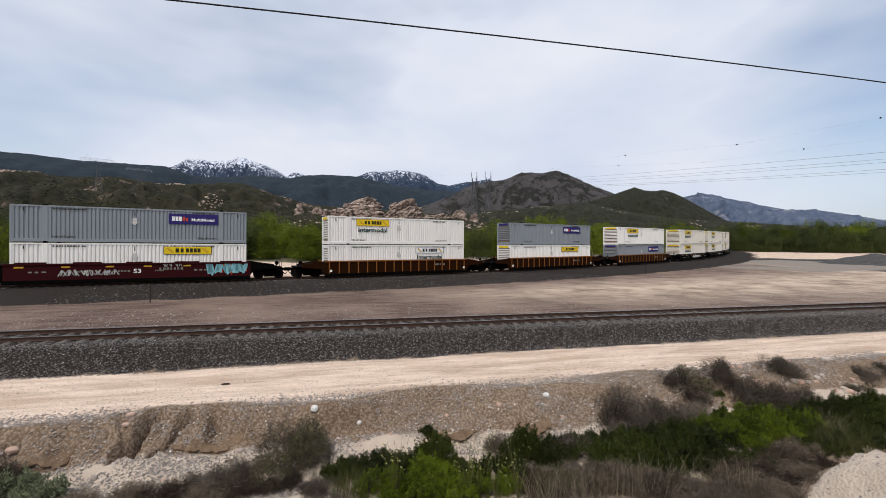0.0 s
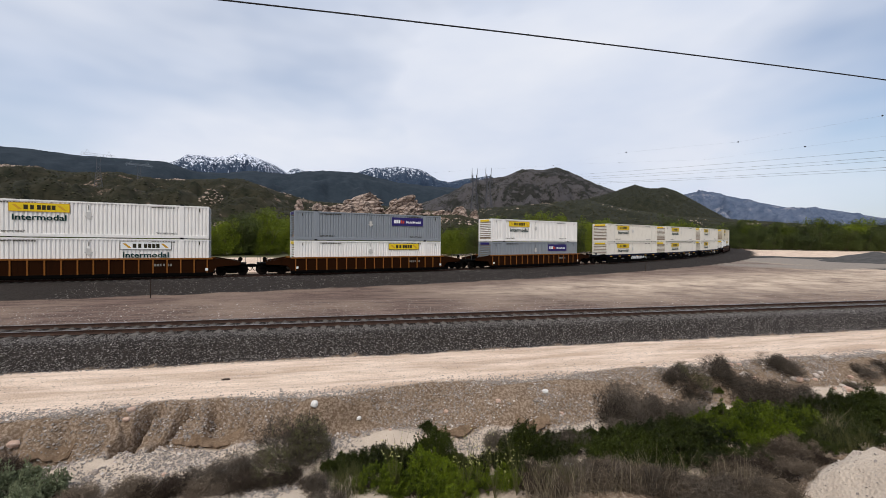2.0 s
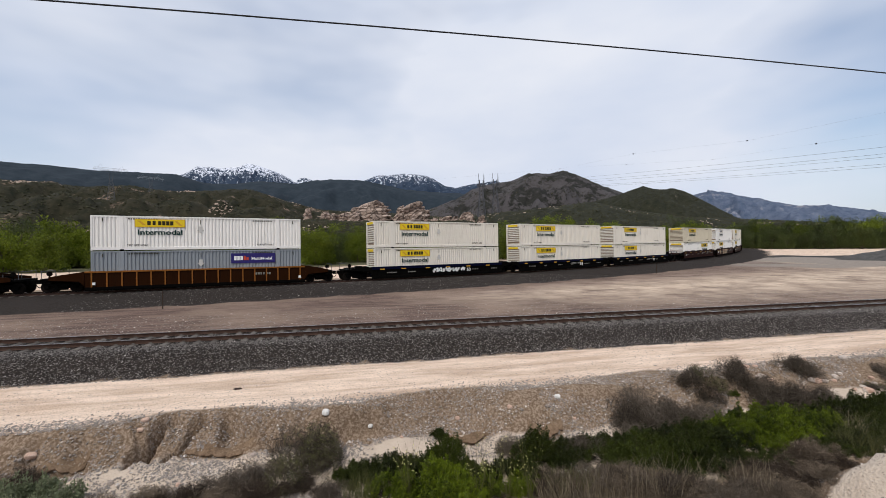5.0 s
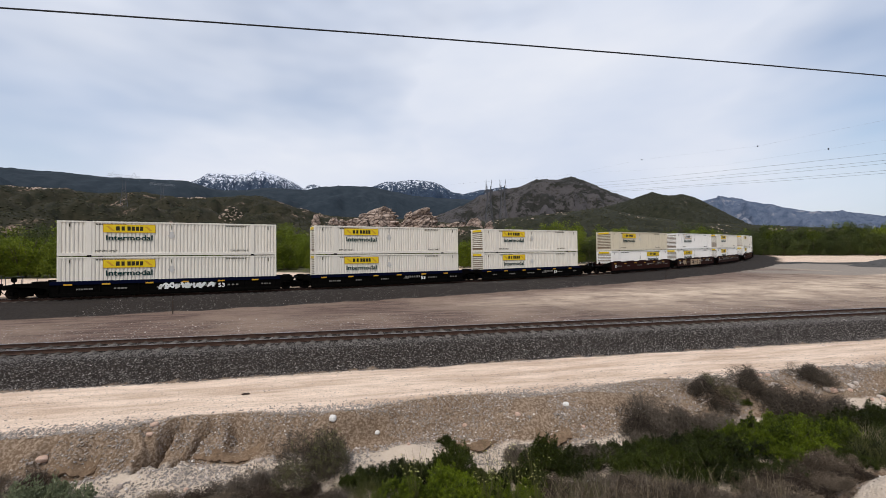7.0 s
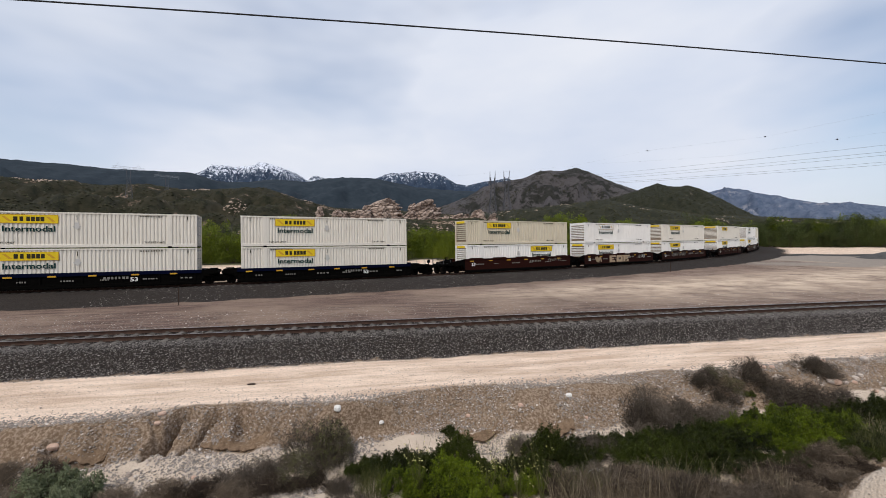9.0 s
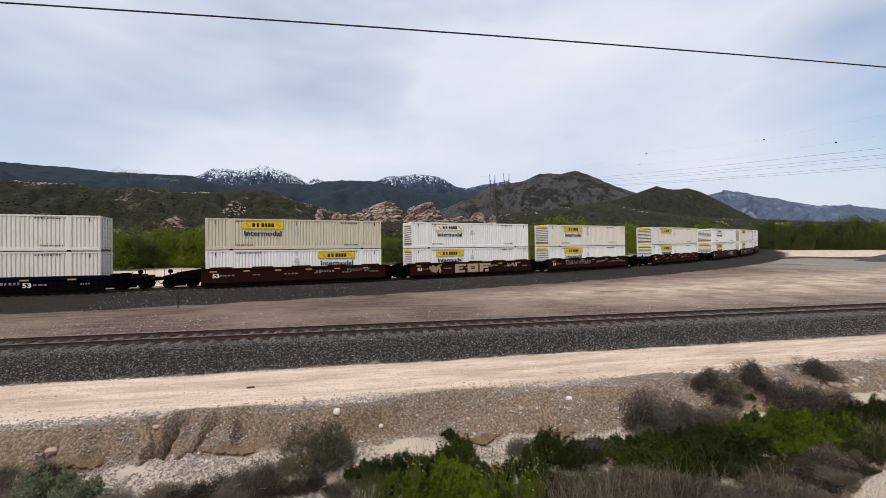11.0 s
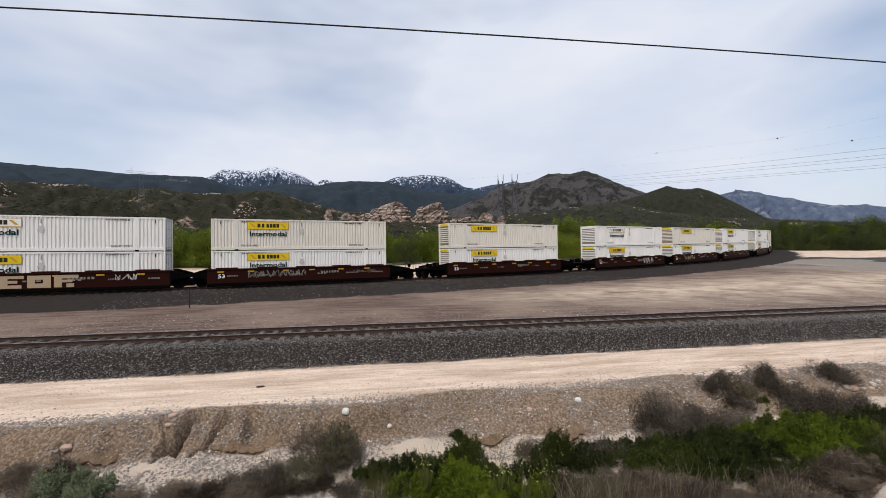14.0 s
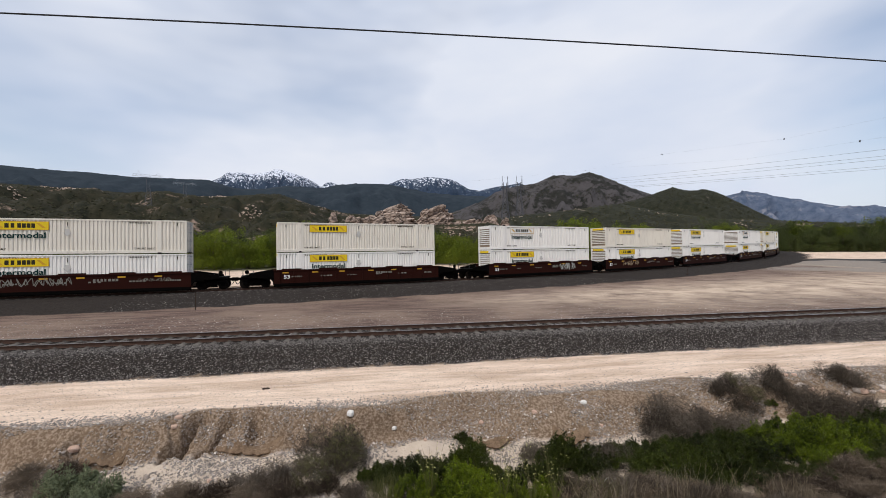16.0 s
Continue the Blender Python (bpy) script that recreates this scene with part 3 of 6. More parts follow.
M_MID = hill_material("green_chaparral_slopes", (0.012, 0.014, 0.008), (0.034, 0.034, 0.021), (0.17, 0.135, 0.10), 0.62, 0.022)

# same haze-blue base as the main snowy slopes
M_SNOWY_THIN = hill_material("haze_tinted_thin_snow_slopes", (0.022, 0.036, 0.062), (0.04, 0.058, 0.09), (0.08, 0.09, 0.12), 0.60, 0.004, snow=(1690, 1700, 0.030))
ridge("mountain_range_snow", "mountain with streaked snow on its crest, tinted blue for haze", M_SNOWY, 4550, 1500,
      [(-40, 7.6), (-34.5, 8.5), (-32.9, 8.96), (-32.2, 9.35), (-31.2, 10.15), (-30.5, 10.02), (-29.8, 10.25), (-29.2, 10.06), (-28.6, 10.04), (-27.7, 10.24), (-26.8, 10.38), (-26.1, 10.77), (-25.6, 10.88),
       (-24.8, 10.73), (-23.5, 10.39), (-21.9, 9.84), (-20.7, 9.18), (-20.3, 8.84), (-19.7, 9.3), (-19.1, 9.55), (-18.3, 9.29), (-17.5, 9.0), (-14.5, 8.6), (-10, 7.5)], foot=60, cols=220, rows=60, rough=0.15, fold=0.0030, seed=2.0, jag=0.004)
ridge("mountain_range_thin_snow", "mountain range with thin snow in its gullies, tinted blue for haze", M_SNOWY_THIN, 4800, 1500,
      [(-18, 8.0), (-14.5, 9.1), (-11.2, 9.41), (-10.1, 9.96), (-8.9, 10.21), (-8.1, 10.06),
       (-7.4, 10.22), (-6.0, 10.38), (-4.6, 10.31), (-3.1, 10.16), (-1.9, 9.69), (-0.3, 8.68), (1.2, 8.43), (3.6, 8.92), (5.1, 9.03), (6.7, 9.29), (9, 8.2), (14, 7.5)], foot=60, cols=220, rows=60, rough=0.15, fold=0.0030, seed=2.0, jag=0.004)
ridge("mountain_range_blue", "mountain range beyond the valley, tinted blue for haze", M_BLUE, 4300, 1700,
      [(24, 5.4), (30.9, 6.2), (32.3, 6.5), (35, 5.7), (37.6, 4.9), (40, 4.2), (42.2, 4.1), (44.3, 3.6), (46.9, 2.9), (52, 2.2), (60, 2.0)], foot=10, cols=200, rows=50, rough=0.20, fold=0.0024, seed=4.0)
ridge("ridge_forested", "dark forested ridge below the snowy range, tinted blue for haze", M_DARKRIDGE, 2500, 900,
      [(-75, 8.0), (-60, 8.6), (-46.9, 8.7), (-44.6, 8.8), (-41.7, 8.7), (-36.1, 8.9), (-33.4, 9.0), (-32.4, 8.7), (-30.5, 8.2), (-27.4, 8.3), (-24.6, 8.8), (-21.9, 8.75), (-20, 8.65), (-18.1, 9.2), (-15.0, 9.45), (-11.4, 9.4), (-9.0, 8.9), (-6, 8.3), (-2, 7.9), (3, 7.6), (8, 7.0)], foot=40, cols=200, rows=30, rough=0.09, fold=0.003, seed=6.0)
ridge("mountain_rocky", "steep grey rocky mountain with sparse scrub", M_MESA, 1500, 620,
      [(-4, 5.0), (1.2, 6.9), (3.5, 8.2), (5, 8.7), (8.9, 9.2), (11.1, 10.1), (13.7, 9.9), (15.6, 10.2), (17.5, 9.5), (19.1, 8.6), (22.6, 7.0), (26, 5.6), (30, 4.5)], foot=12, cols=200, rows=40, rough=0.13, fold=0.006, seed=8.0)
ridge("hill_right", "dark chaparral hills at the end of the valley", M_MID, 1150, 480,
      [(16, 5.0), (22.6, 6.8), (25.2, 7.6), (26.2, 7.2), (27, 7.0), (28.3, 7.1), (29.5, 6.7), (31.8, 5.2), (34.6, 3.3), (37, 2.2)], foot=6, cols=150, rows=34, rough=0.10, fold=0.007, seed=10.0)
ridge("hill_left", "chaparral foothills with pink rock outcrops", M_FOOT, 760, 430,
      [(-80, 6.8), (-60, 7.0), (-46.9, 7.0), (-44.6, 7.1), (-41.7, 6.9), (-37.6, 7.4), (-34.5, 7.0), (-31.2, 7.2), (-27.7, 7.6), (-25.2, 7.7), (-21.2, 6.4), (-17, 5.4), (-12, 5.2), (-6, 5.0), (0, 4.4)], foot=6, cols=260, rows=44, rough=0.13, fold=0.010, seed=12.0)
ridge("hill_middle", "low green chaparral hill with pale outcrops", M_MID, 640, 330,
      [(-14, 3.2), (-7, 3.6), (-1.9, 4.0), (2, 4.4), (6.6, 5.0), (12.7, 5.4), (19.2, 6.0), (23.2, 4.9), (29.5, 3.6), (35.1, 3.1), (44, 2.2), (60, 2.0)], foot=5, cols=220, rows=36, rough=0.12, fold=0.012, seed=14.0)
ridge("hill_knoll", "dark brush-covered knoll below the sandstone outcrops", M_FOOT, 385, 150,
      [(-30, 2.4), (-25, 3.2), (-21, 3.9), (-17.5, 4.2), (-13, 3.9), (-9, 4.0), (-5, 3.8), (-1, 3.9), (2.5, 4.0), (5, 3.4), (8, 2.6)], foot=4, cols=170, rows=30, rough=0.12, fold=0.02, seed=16.0, jag=0.03)


# ---- tracks ----
def rail_mesh(points, name, parent):
    """A rail swept along a line of head-centre points: foot, web and head, with a bright running surface."""
    prof = [(-0.07, -0.17), (0.07, -0.17), (0.07, -0.155), (0.012, -0.135), (0.012, -0.045), (0.037, -0.03), (0.037, -0.004), (-0.037, -0.004), (-0.037, -0.03), (-0.012, -0.045), (-0.012, -0.135), (-0.07, -0.155)]
    verts, faces, heads = [], [], []
    for k, p in enumerate(points):
        d = (points[min(k + 1, len(points) - 1)] - points[max(k - 1, 0)]).normalized()
        side = Vector((d.y, -d.x, 0)).normalized()
        for x, z in prof:
            verts.append(tuple(p + side * x + Vector((0, 0, z))))
    n = len(prof)
    for k in range(len(points) - 1):
        for j in range(n):
            faces.append((k * n + j, k * n + (j + 1) % n, (k + 1) * n + (j + 1) % n, (k + 1) * n + j))
            heads.append(j in (6,))
    me = bpy.data.meshes.new(name)
    me.from_pydata(verts, [], faces)
    me.materials.append(M_RAIL)
    me.materials.append(M_RAILTOP)
    me.polygons.foreach_set("material_index", [1 if h else 0 for h in heads])
    ob = new(name, me)
    ob.parent = parent
    return ob


near_track = tagged(new("railway_track"), "single railway track on pale concrete ties", "railway", kind="structure")
for side in (-0.753, 0.753):
    rail_mesh([near_point(u, side, NEAR_Z + 0.0) for u in range(-90, 300, 5)], "rail", near_track)
bm_tie = bmesh.new()
box(bm_tie, -0.12, 0.12, -1.28, 1.28, -0.2, 0.0, bevel=0.02)
for sgn in (-1, 1):
    for o in (-0.11, 0.11):
        box(bm_tie, -0.05, 0.05, sgn * 0.753 + o - 0.03, sgn * 0.753 + o + 0.03, 0.0, 0.045)
tie0 = part("tie", bm_tie, M_TIE, near_track)
tie_mesh = tie0.data
bpy.data.objects.remove(tie0)
tie_rng = random.Random(5)
far_ties = []
for k in range(-60, 360):
    u = k * 0.61
    m = Matrix.Translation(near_point(u, tie_rng.uniform(-0.02, 0.02), NEAR_Z - 0.165)) @ Matrix.Rotation(NEAR_TURN + tie_rng.uniform(-0.01, 0.01), 4, "Z")
    if k < 200:
        t_ob = new("tie", tie_mesh)
        t_ob.parent = near_track
        t_ob.matrix_basis = m
    else:
        far_ties.append(m)
bm = bmesh.new()
for m in far_ties:
    bmesh.ops.create_cube(bm, size=1, matrix=m @ Matrix.LocRotScale((0, 0, -0.1), None, (0.24, 2.56, 0.2)))
tagged(part("distant_ties", bm, M_TIE, near_track), kind="stuff")

far_track = tagged(new("curved_railway_track"), "curved railway track on a raised ballast bed", "railway", kind="structure")
for side in (-0.753, 0.753):
    rail_mesh([far_point(s, side, 0.0) for s in range(-160, 400, 3)], "rail", far_track)
bm = bmesh.new()
for k in range(-200, 560):
    s = k * 0.61
    bmesh.ops.create_cube(bm, size=1, matrix=Matrix.Translation(far_point(s, 0, -0.27)) @ Matrix.Rotation(far_heading(s), 4, "Z") @ Matrix.Diagonal((0.24, 2.56, 0.2, 1)))
tagged(part("ties", bm, M_TIE, far_track), kind="stuff")


# ---- train: containers ----
CL, CW, CH = 16.15, 2.6, 2.9


def corrugated_side(y, sign):
    """Pressed steel side wall between posts, ribs standing proud."""
    bm = bmesh.new()
    x, row = -CL / 2 + 0.12, []
    posts = [-CL / 2 + 2.05, CL / 2 - 2.05]
    depth = 0.06
    pts = [(x, 0)]
    while x < CL / 2 - 0.32:
        a = x + 0.11
        if any(abs(a + 0.08 - p) < 0.22 for p in posts):
            x += 0.27
            pts.append((x, 0))
            continue
        pts += [(a, 0), (a + 0.045, -depth), (a + 0.115, -depth), (a + 0.16, 0)]
        x += 0.27
    pts.append((CL / 2 - 0.12, 0))
    for px, py in pts:
        row.append((bm.verts.new((px, y + sign * py, 0.30)), bm.verts.new((px, y + sign * py, CH - 0.12))))
    for (a, b), (c, d) in zip(row, row[1:]):
        bm.faces.new((a, c, d, b) if sign < 0 else (c, a, b, d))
    return bm


def bar_text(bm, x0, x1, z0, z1, y, count, seed):
    """Unreadable small writing: a row of short bars."""
    r = random.Random(seed)
    x, w = x0, (x1 - x0) / count
    for _ in range(count):
        box(bm, x, x + w * r.uniform(0.45, 0.8), y - 0.004, y + 0.004, z0, z1)
        x += w
    return bm


WORDS = {}


def word_mesh(text, height, width):
    key = (text, height, width)
    if key not in WORDS:
        cu = bpy.data.curves.new("lettering", "FONT")
        cu.body, cu.size, cu.extrude, cu.offset = text, 1.0, 0.004, 0.022
        cu.resolution_u = 2
        tmp = new("tmp", cu)
        bpy.context.view_layer.update()
        me = bpy.data.meshes.new_from_object(tmp)
        bpy.data.objects.remove(tmp)
        co = np.empty(len(me.vertices) * 3, np.float32)
        me.vertices.foreach_get("co", co)
        co = co.reshape(-1, 3)
        lo, hi = co.min(0), co.max(0)
        co[:, 0] = (co[:, 0] - lo[0]) / (hi[0] - lo[0]) * width
        co[:, 1] = (co[:, 1] - lo[1]) / (hi[1] - lo[1]) * height
        me.vertices.foreach_set("co", co.ravel())
        WORDS[key] = me
    return WORDS[key]


def lettering(name, text, x, z, height, width, y, material, parent):
    me = word_mesh(text, height, width).copy()
    me.materials.clear()
    me.materials.append(material)
    ob = new(name, me)
    ob.parent = parent
    ob.matrix_basis = pose(x, y, z, 90, 0, 0)
    return ob


def shipping_container(paint, label, sign, at, word=True, seed=0):
    """Origin at the middle of the floor. sign: 'yellow', 'plain' or 'navy'; at: 'left', 'right'."""
    top = tagged(new("shipping_container"), label, "container", "double-stacked containers on the train")
    yf, yb = -CW / 2, CW / 2
    part("side_wall", corrugated_side(yf + 0.03, -1), paint, top)
    part("side_wall", corrugated_side(yb - 0.03, 1), paint, top)
    part("roof", boxed((-CL / 2 + 0.02, CL / 2 - 0.02, yf + 0.02, yb - 0.02, CH - 0.05, CH - 0.015)), paint, top)
    part("floor", boxed((-CL / 2 + 0.05, CL / 2 - 0.05, yf + 0.06, yb - 0.06, 0.08, 0.2)), M_BLACK, top)
    for y0, y1 in ((yf, yf + 0.09), (yb - 0.09, yb)):
        part("bottom_rail", boxed((-CL / 2 + 0.1, CL / 2 - 0.1, y0, y1, 0.06, 0.32), bevel=0.015), paint, top)
        part("top_rail", boxed((-CL / 2 + 0.1, CL / 2 - 0.1, y0, y1, CH - 0.13, CH - 0.005), bevel=0.012), paint, top)
    for x in (-CL / 2 + 2.05, CL / 2 - 2.05):
        for y0, y1 in ((yf - 0.008, yf + 0.08), (yb - 0.08, yb + 0.008)):
            part("lift_post", boxed((x - 0.16, x + 0.16, y0, y1, 0.04, CH), bevel=0.012), paint, top)
            for za, zb in ((CH - 0.02, CH + 0.1), (0.0, 0.13)):
                part("corner_casting", boxed((x - 0.15, x + 0.15, y0 - 0.006, y1 + 0.006, za, zb), bevel=0.012), M_BLACK, top, "dark steel casting")
    for x0, x1 in ((-CL / 2, -CL / 2 + 0.14), (CL / 2 - 0.14, CL / 2)):
        for y0, y1 in ((yf, yf + 0.14), (yb - 0.14, yb)):
            part("corner_post", boxed((x0, x1, y0, y1, 0.02, CH), bevel=0.015), paint, top)
    # both ends are ribbed across; the train's rear end carries doors with lock rods
    # wall behind the ribs is coloured dark to show shaded gaps
    wall = part("end_wall", boxed((-CL / 2 + 0.20, -CL / 2 + 0.24, yf + 0.12, yb - 0.12, 0.1, CH - 0.05)), M_ENDPAINT, top, "recessed end wall with rust streaks and painted gap shade")
    for k in range(8):
        z = 0.62 + k * 0.235
        part("end_rib", boxed((-CL / 2 + 0.03, -CL / 2 + 0.20, yf + 0.14, yb - 0.14, z, z + 0.13), bevel=0.02), paint, wall)
    part("end_sill", boxed((-CL / 2 + 0.01, -CL / 2 + 0.2, yf + 0.13, yb - 0.13, 0.04, 0.36), bevel=0.012), paint, top)
    part("end_header", boxed((-CL / 2 + 0.01, -CL / 2 + 0.2, yf + 0.13, yb - 0.13, CH - 0.36, CH - 0.02), bevel=0.012), paint, top)
    if sign == "navy":
        part("end_sign", boxed((-CL / 2 - 0.004, -CL / 2 + 0.012, yf + 0.4, yb - 0.4, CH - 0.34, CH - 0.06)), M_PURPLE, top, "small navy end sign")
    if sign == "yellow":
        part("end_sign", boxed((-CL / 2 - 0.004, -CL / 2 + 0.012, yf + 0.4, yb - 0.4, CH - 0.34, CH - 0.08)), M_YELLOW, top, "small yellow end sign")
    for sgn in (-1, 1):
        y0, y1 = sorted((sgn * 0.02, sgn * (CW / 2 - 0.14)))
        door = part("door", boxed((CL / 2 - 0.08, CL / 2 - 0.05, y0, y1, 0.12, CH - 0.08), bevel=0.008), paint, top)
        for k in (0.3, 0.8):
            bm = rod(bmesh.new(), (CL / 2 - 0.02, sgn * k, 0.12), (CL / 2 - 0.02, sgn * k, CH - 0.1), 0.02)
            for z in (0.3, 1.1, 1.9, 2.6):
                box(bm, CL / 2 - 0.05, CL / 2, sgn * k - 0.06, sgn * k + 0.06, z, z + 0.07)
            part("lock_rod", bm, M_LATTICE, door, "grey steel lock rod")
    # signs
    if sign in ("yellow", "plain"):
        x0 = -CL / 2 + (2.95 if at == "left" else 9.75)
        w, z1, hgt = 3.6, CH - 0.24, 0.68
        board = part("sign_panel", boxed((x0, x0 + w, yf - 0.012, yf + 0.02, z1 - hgt, z1), bevel=0.004), M_YELLOW if sign == "yellow" else M_SIGNWHITE, top,
                     "yellow sign panel with dark lettering blocks" if sign == "yellow" else "white sign panel with dark lettering blocks")
        for a, b in ((0.24, 0.31), (0.345, 0.405), (0.455, 0.52), (0.535, 0.6), (0.615, 0.68), (0.695, 0.76)):
            part("lettering_block", boxed((x0 + w * a, x0 + w * b, yf - 0.020, yf - 0.012, z1 - hgt * 0.76, z1 - hgt * 0.24)), M_INK, board)
        bm = bmesh.new()
        box(bm, x0, x0 + w, yf - 0.018, yf - 0.012, z1 - 0.035, z1)
        box(bm, x0, x0 + w, yf - 0.018, yf - 0.012, z1 - hgt, z1 - hgt + 0.035)
        box(bm, x0, x0 + 0.035, yf - 0.018, yf - 0.012, z1 - hgt, z1)
        box(bm, x0 + w - 0.035, x0 + w, yf - 0.018, yf - 0.012, z1 - hgt, z1)
        part("border", bm, M_INK if at == "right" else M_LABEL, board)
        for sx in (0.05, 0.78):
            bm = bmesh.new()
            vs = [bm.verts.new((x0 + w * (sx + dx), yf - 0.0155, z1 - hgt * dz)) for dx, dz in ((0.0, 0.22), (0.06, 0.22), (0.17, 0.78), (0.11, 0.78))]
            bm.faces.new(vs)
            part("emblem", bm, M_LABEL, board)
        if word:
            lettering("word", "Intermodal", x0 + 0.2, z1 - hgt - 0.66, 0.46, 3.2, yf - 0.010, M_GREENINK, top)
    elif sign == "navy":
        x0, z1 = -CL / 2 + 10.1, CH - 0.32
        board = part("sign_panel", boxed((x0, x0 + 3.75, yf - 0.012, yf + 0.02, z1 - 0.9, z1), bevel=0.004), M_PURPLE, top, "navy sign panel with white lettering")
        for k in range(3):
            part("lettering_block", boxed((x0 + 0.25 + k * 0.26, x0 + 0.46 + k * 0.26, yf - 0.020, yf - 0.012, z1 - 0.63, z1 - 0.25)), M_SIGNWHITE, board)
        for a, zt in ((1.04, 0.25), (1.27, 0.36)):
            part("lettering_block", boxed((x0 + a, x0 + a + 0.18, yf - 0.020, yf - 0.012, z1 - 0.63, z1 - zt)), M_RED, board)
        lettering("word", "MultiModal", x0 + 1.7, z1 - 0.62, 0.26, 1.75, yf - 0.016, M_SIGNWHITE, board)
    # small marks
    lettering("lettering", "TOP LIFT ONLY", -CL / 2 + 2.4, 0.40, 0.14, 1.5, yf - 0.004, M_INK, top)
    lettering("lettering", "TOP LIFT ONLY", CL / 2 - 3.9, 0.40, 0.14, 1.5, yf - 0.004, M_INK, top)
    arrow = bmesh.new()
    arrow.faces.new([arrow.verts.new((-0.35 + dx, yf - 0.004, CH + dz)) for dx, dz in ((0, -1.42), (0.30, -1.12), (0.15, -1.12), (0.15, -0.82), (-0.15, -0.82), (-0.15, -1.12), (-0.30, -1.12))])
    part("arrow_mark", arrow, M_MARK, top, "faded grey arrow mark")
    part("stencil", boxed((-0.37, -0.33, yf - 0.004, yf + 0.01, CH - 0.62, CH - 0.24)), M_INK, top)
    tagged(part("stencil", bar_text(bmesh.new(), -CL / 2 + 2.5, -CL / 2 + 4.6, CH - 0.30, CH - 0.2, yf - 0.004, 12, seed + 1), M_INK, top), kind="stuff")
    tagged(part("stencil", bar_text(bmesh.new(), CL / 2 - 4.2, CL / 2 - 2.5, CH - 0.30, CH - 0.2, yf - 0.004, 9, seed + 3), M_INK, top), kind="stuff")
    part("stencil", boxed((CL / 2 - 0.75, CL / 2 - 0.68, yf - 0.004, yf + 0.01, CH - 0.5, CH - 0.22)), M_INK, top)
    part("stencil", boxed((-CL / 2 + 0.75, -CL / 2 + 0.82, yf - 0.004, yf + 0.01, CH - 0.5, CH - 0.22)), M_INK, top)
    return top


# ---- train: well cars ----
def bogie(x):
    """Side frames, bolster and springs of a two-axle truck centred at x."""
    bm = bmesh.new()
    for sgn in (-1, 1):
        y = sgn * 1.02
        box(bm, x - 1.15, x + 1.15, y - 0.07, y + 0.07, 0.55, 0.72, bevel=0.03)
        box(bm, x - 0.45, x + 0.45, y - 0.08, y + 0.08, 0.22, 0.6, bevel=0.04)
        for q in (-0.88, 0.88):
            box(bm, x + q - 0.16, x + q + 0.16, y - 0.09, y + 0.09, 0.3, 0.6, bevel=0.04)
    box(bm, x - 0.22, x + 0.22, -1.05, 1.05, 0.5, 0.78, bevel=0.03)
    return bm


def wheel_mesh():
    bm = bmesh.new()
    bmesh.ops.create_cone(bm, cap_ends=True, segments=20, radius1=0.46, radius2=0.46, depth=0.03, matrix=pose(0, 0.05, 0, 90))
    bmesh.ops.create_cone(bm, cap_ends=True, segments=20, radius1=0.42, radius2=0.42, depth=0.12, matrix=pose(0, -0.02, 0, 90))
    bmesh.ops.create_cone(bm, cap_ends=True, segments=10, radius1=0.12, radius2=0.12, depth=0.22, matrix=pose(0, -0.03, 0, 90))
    return bm


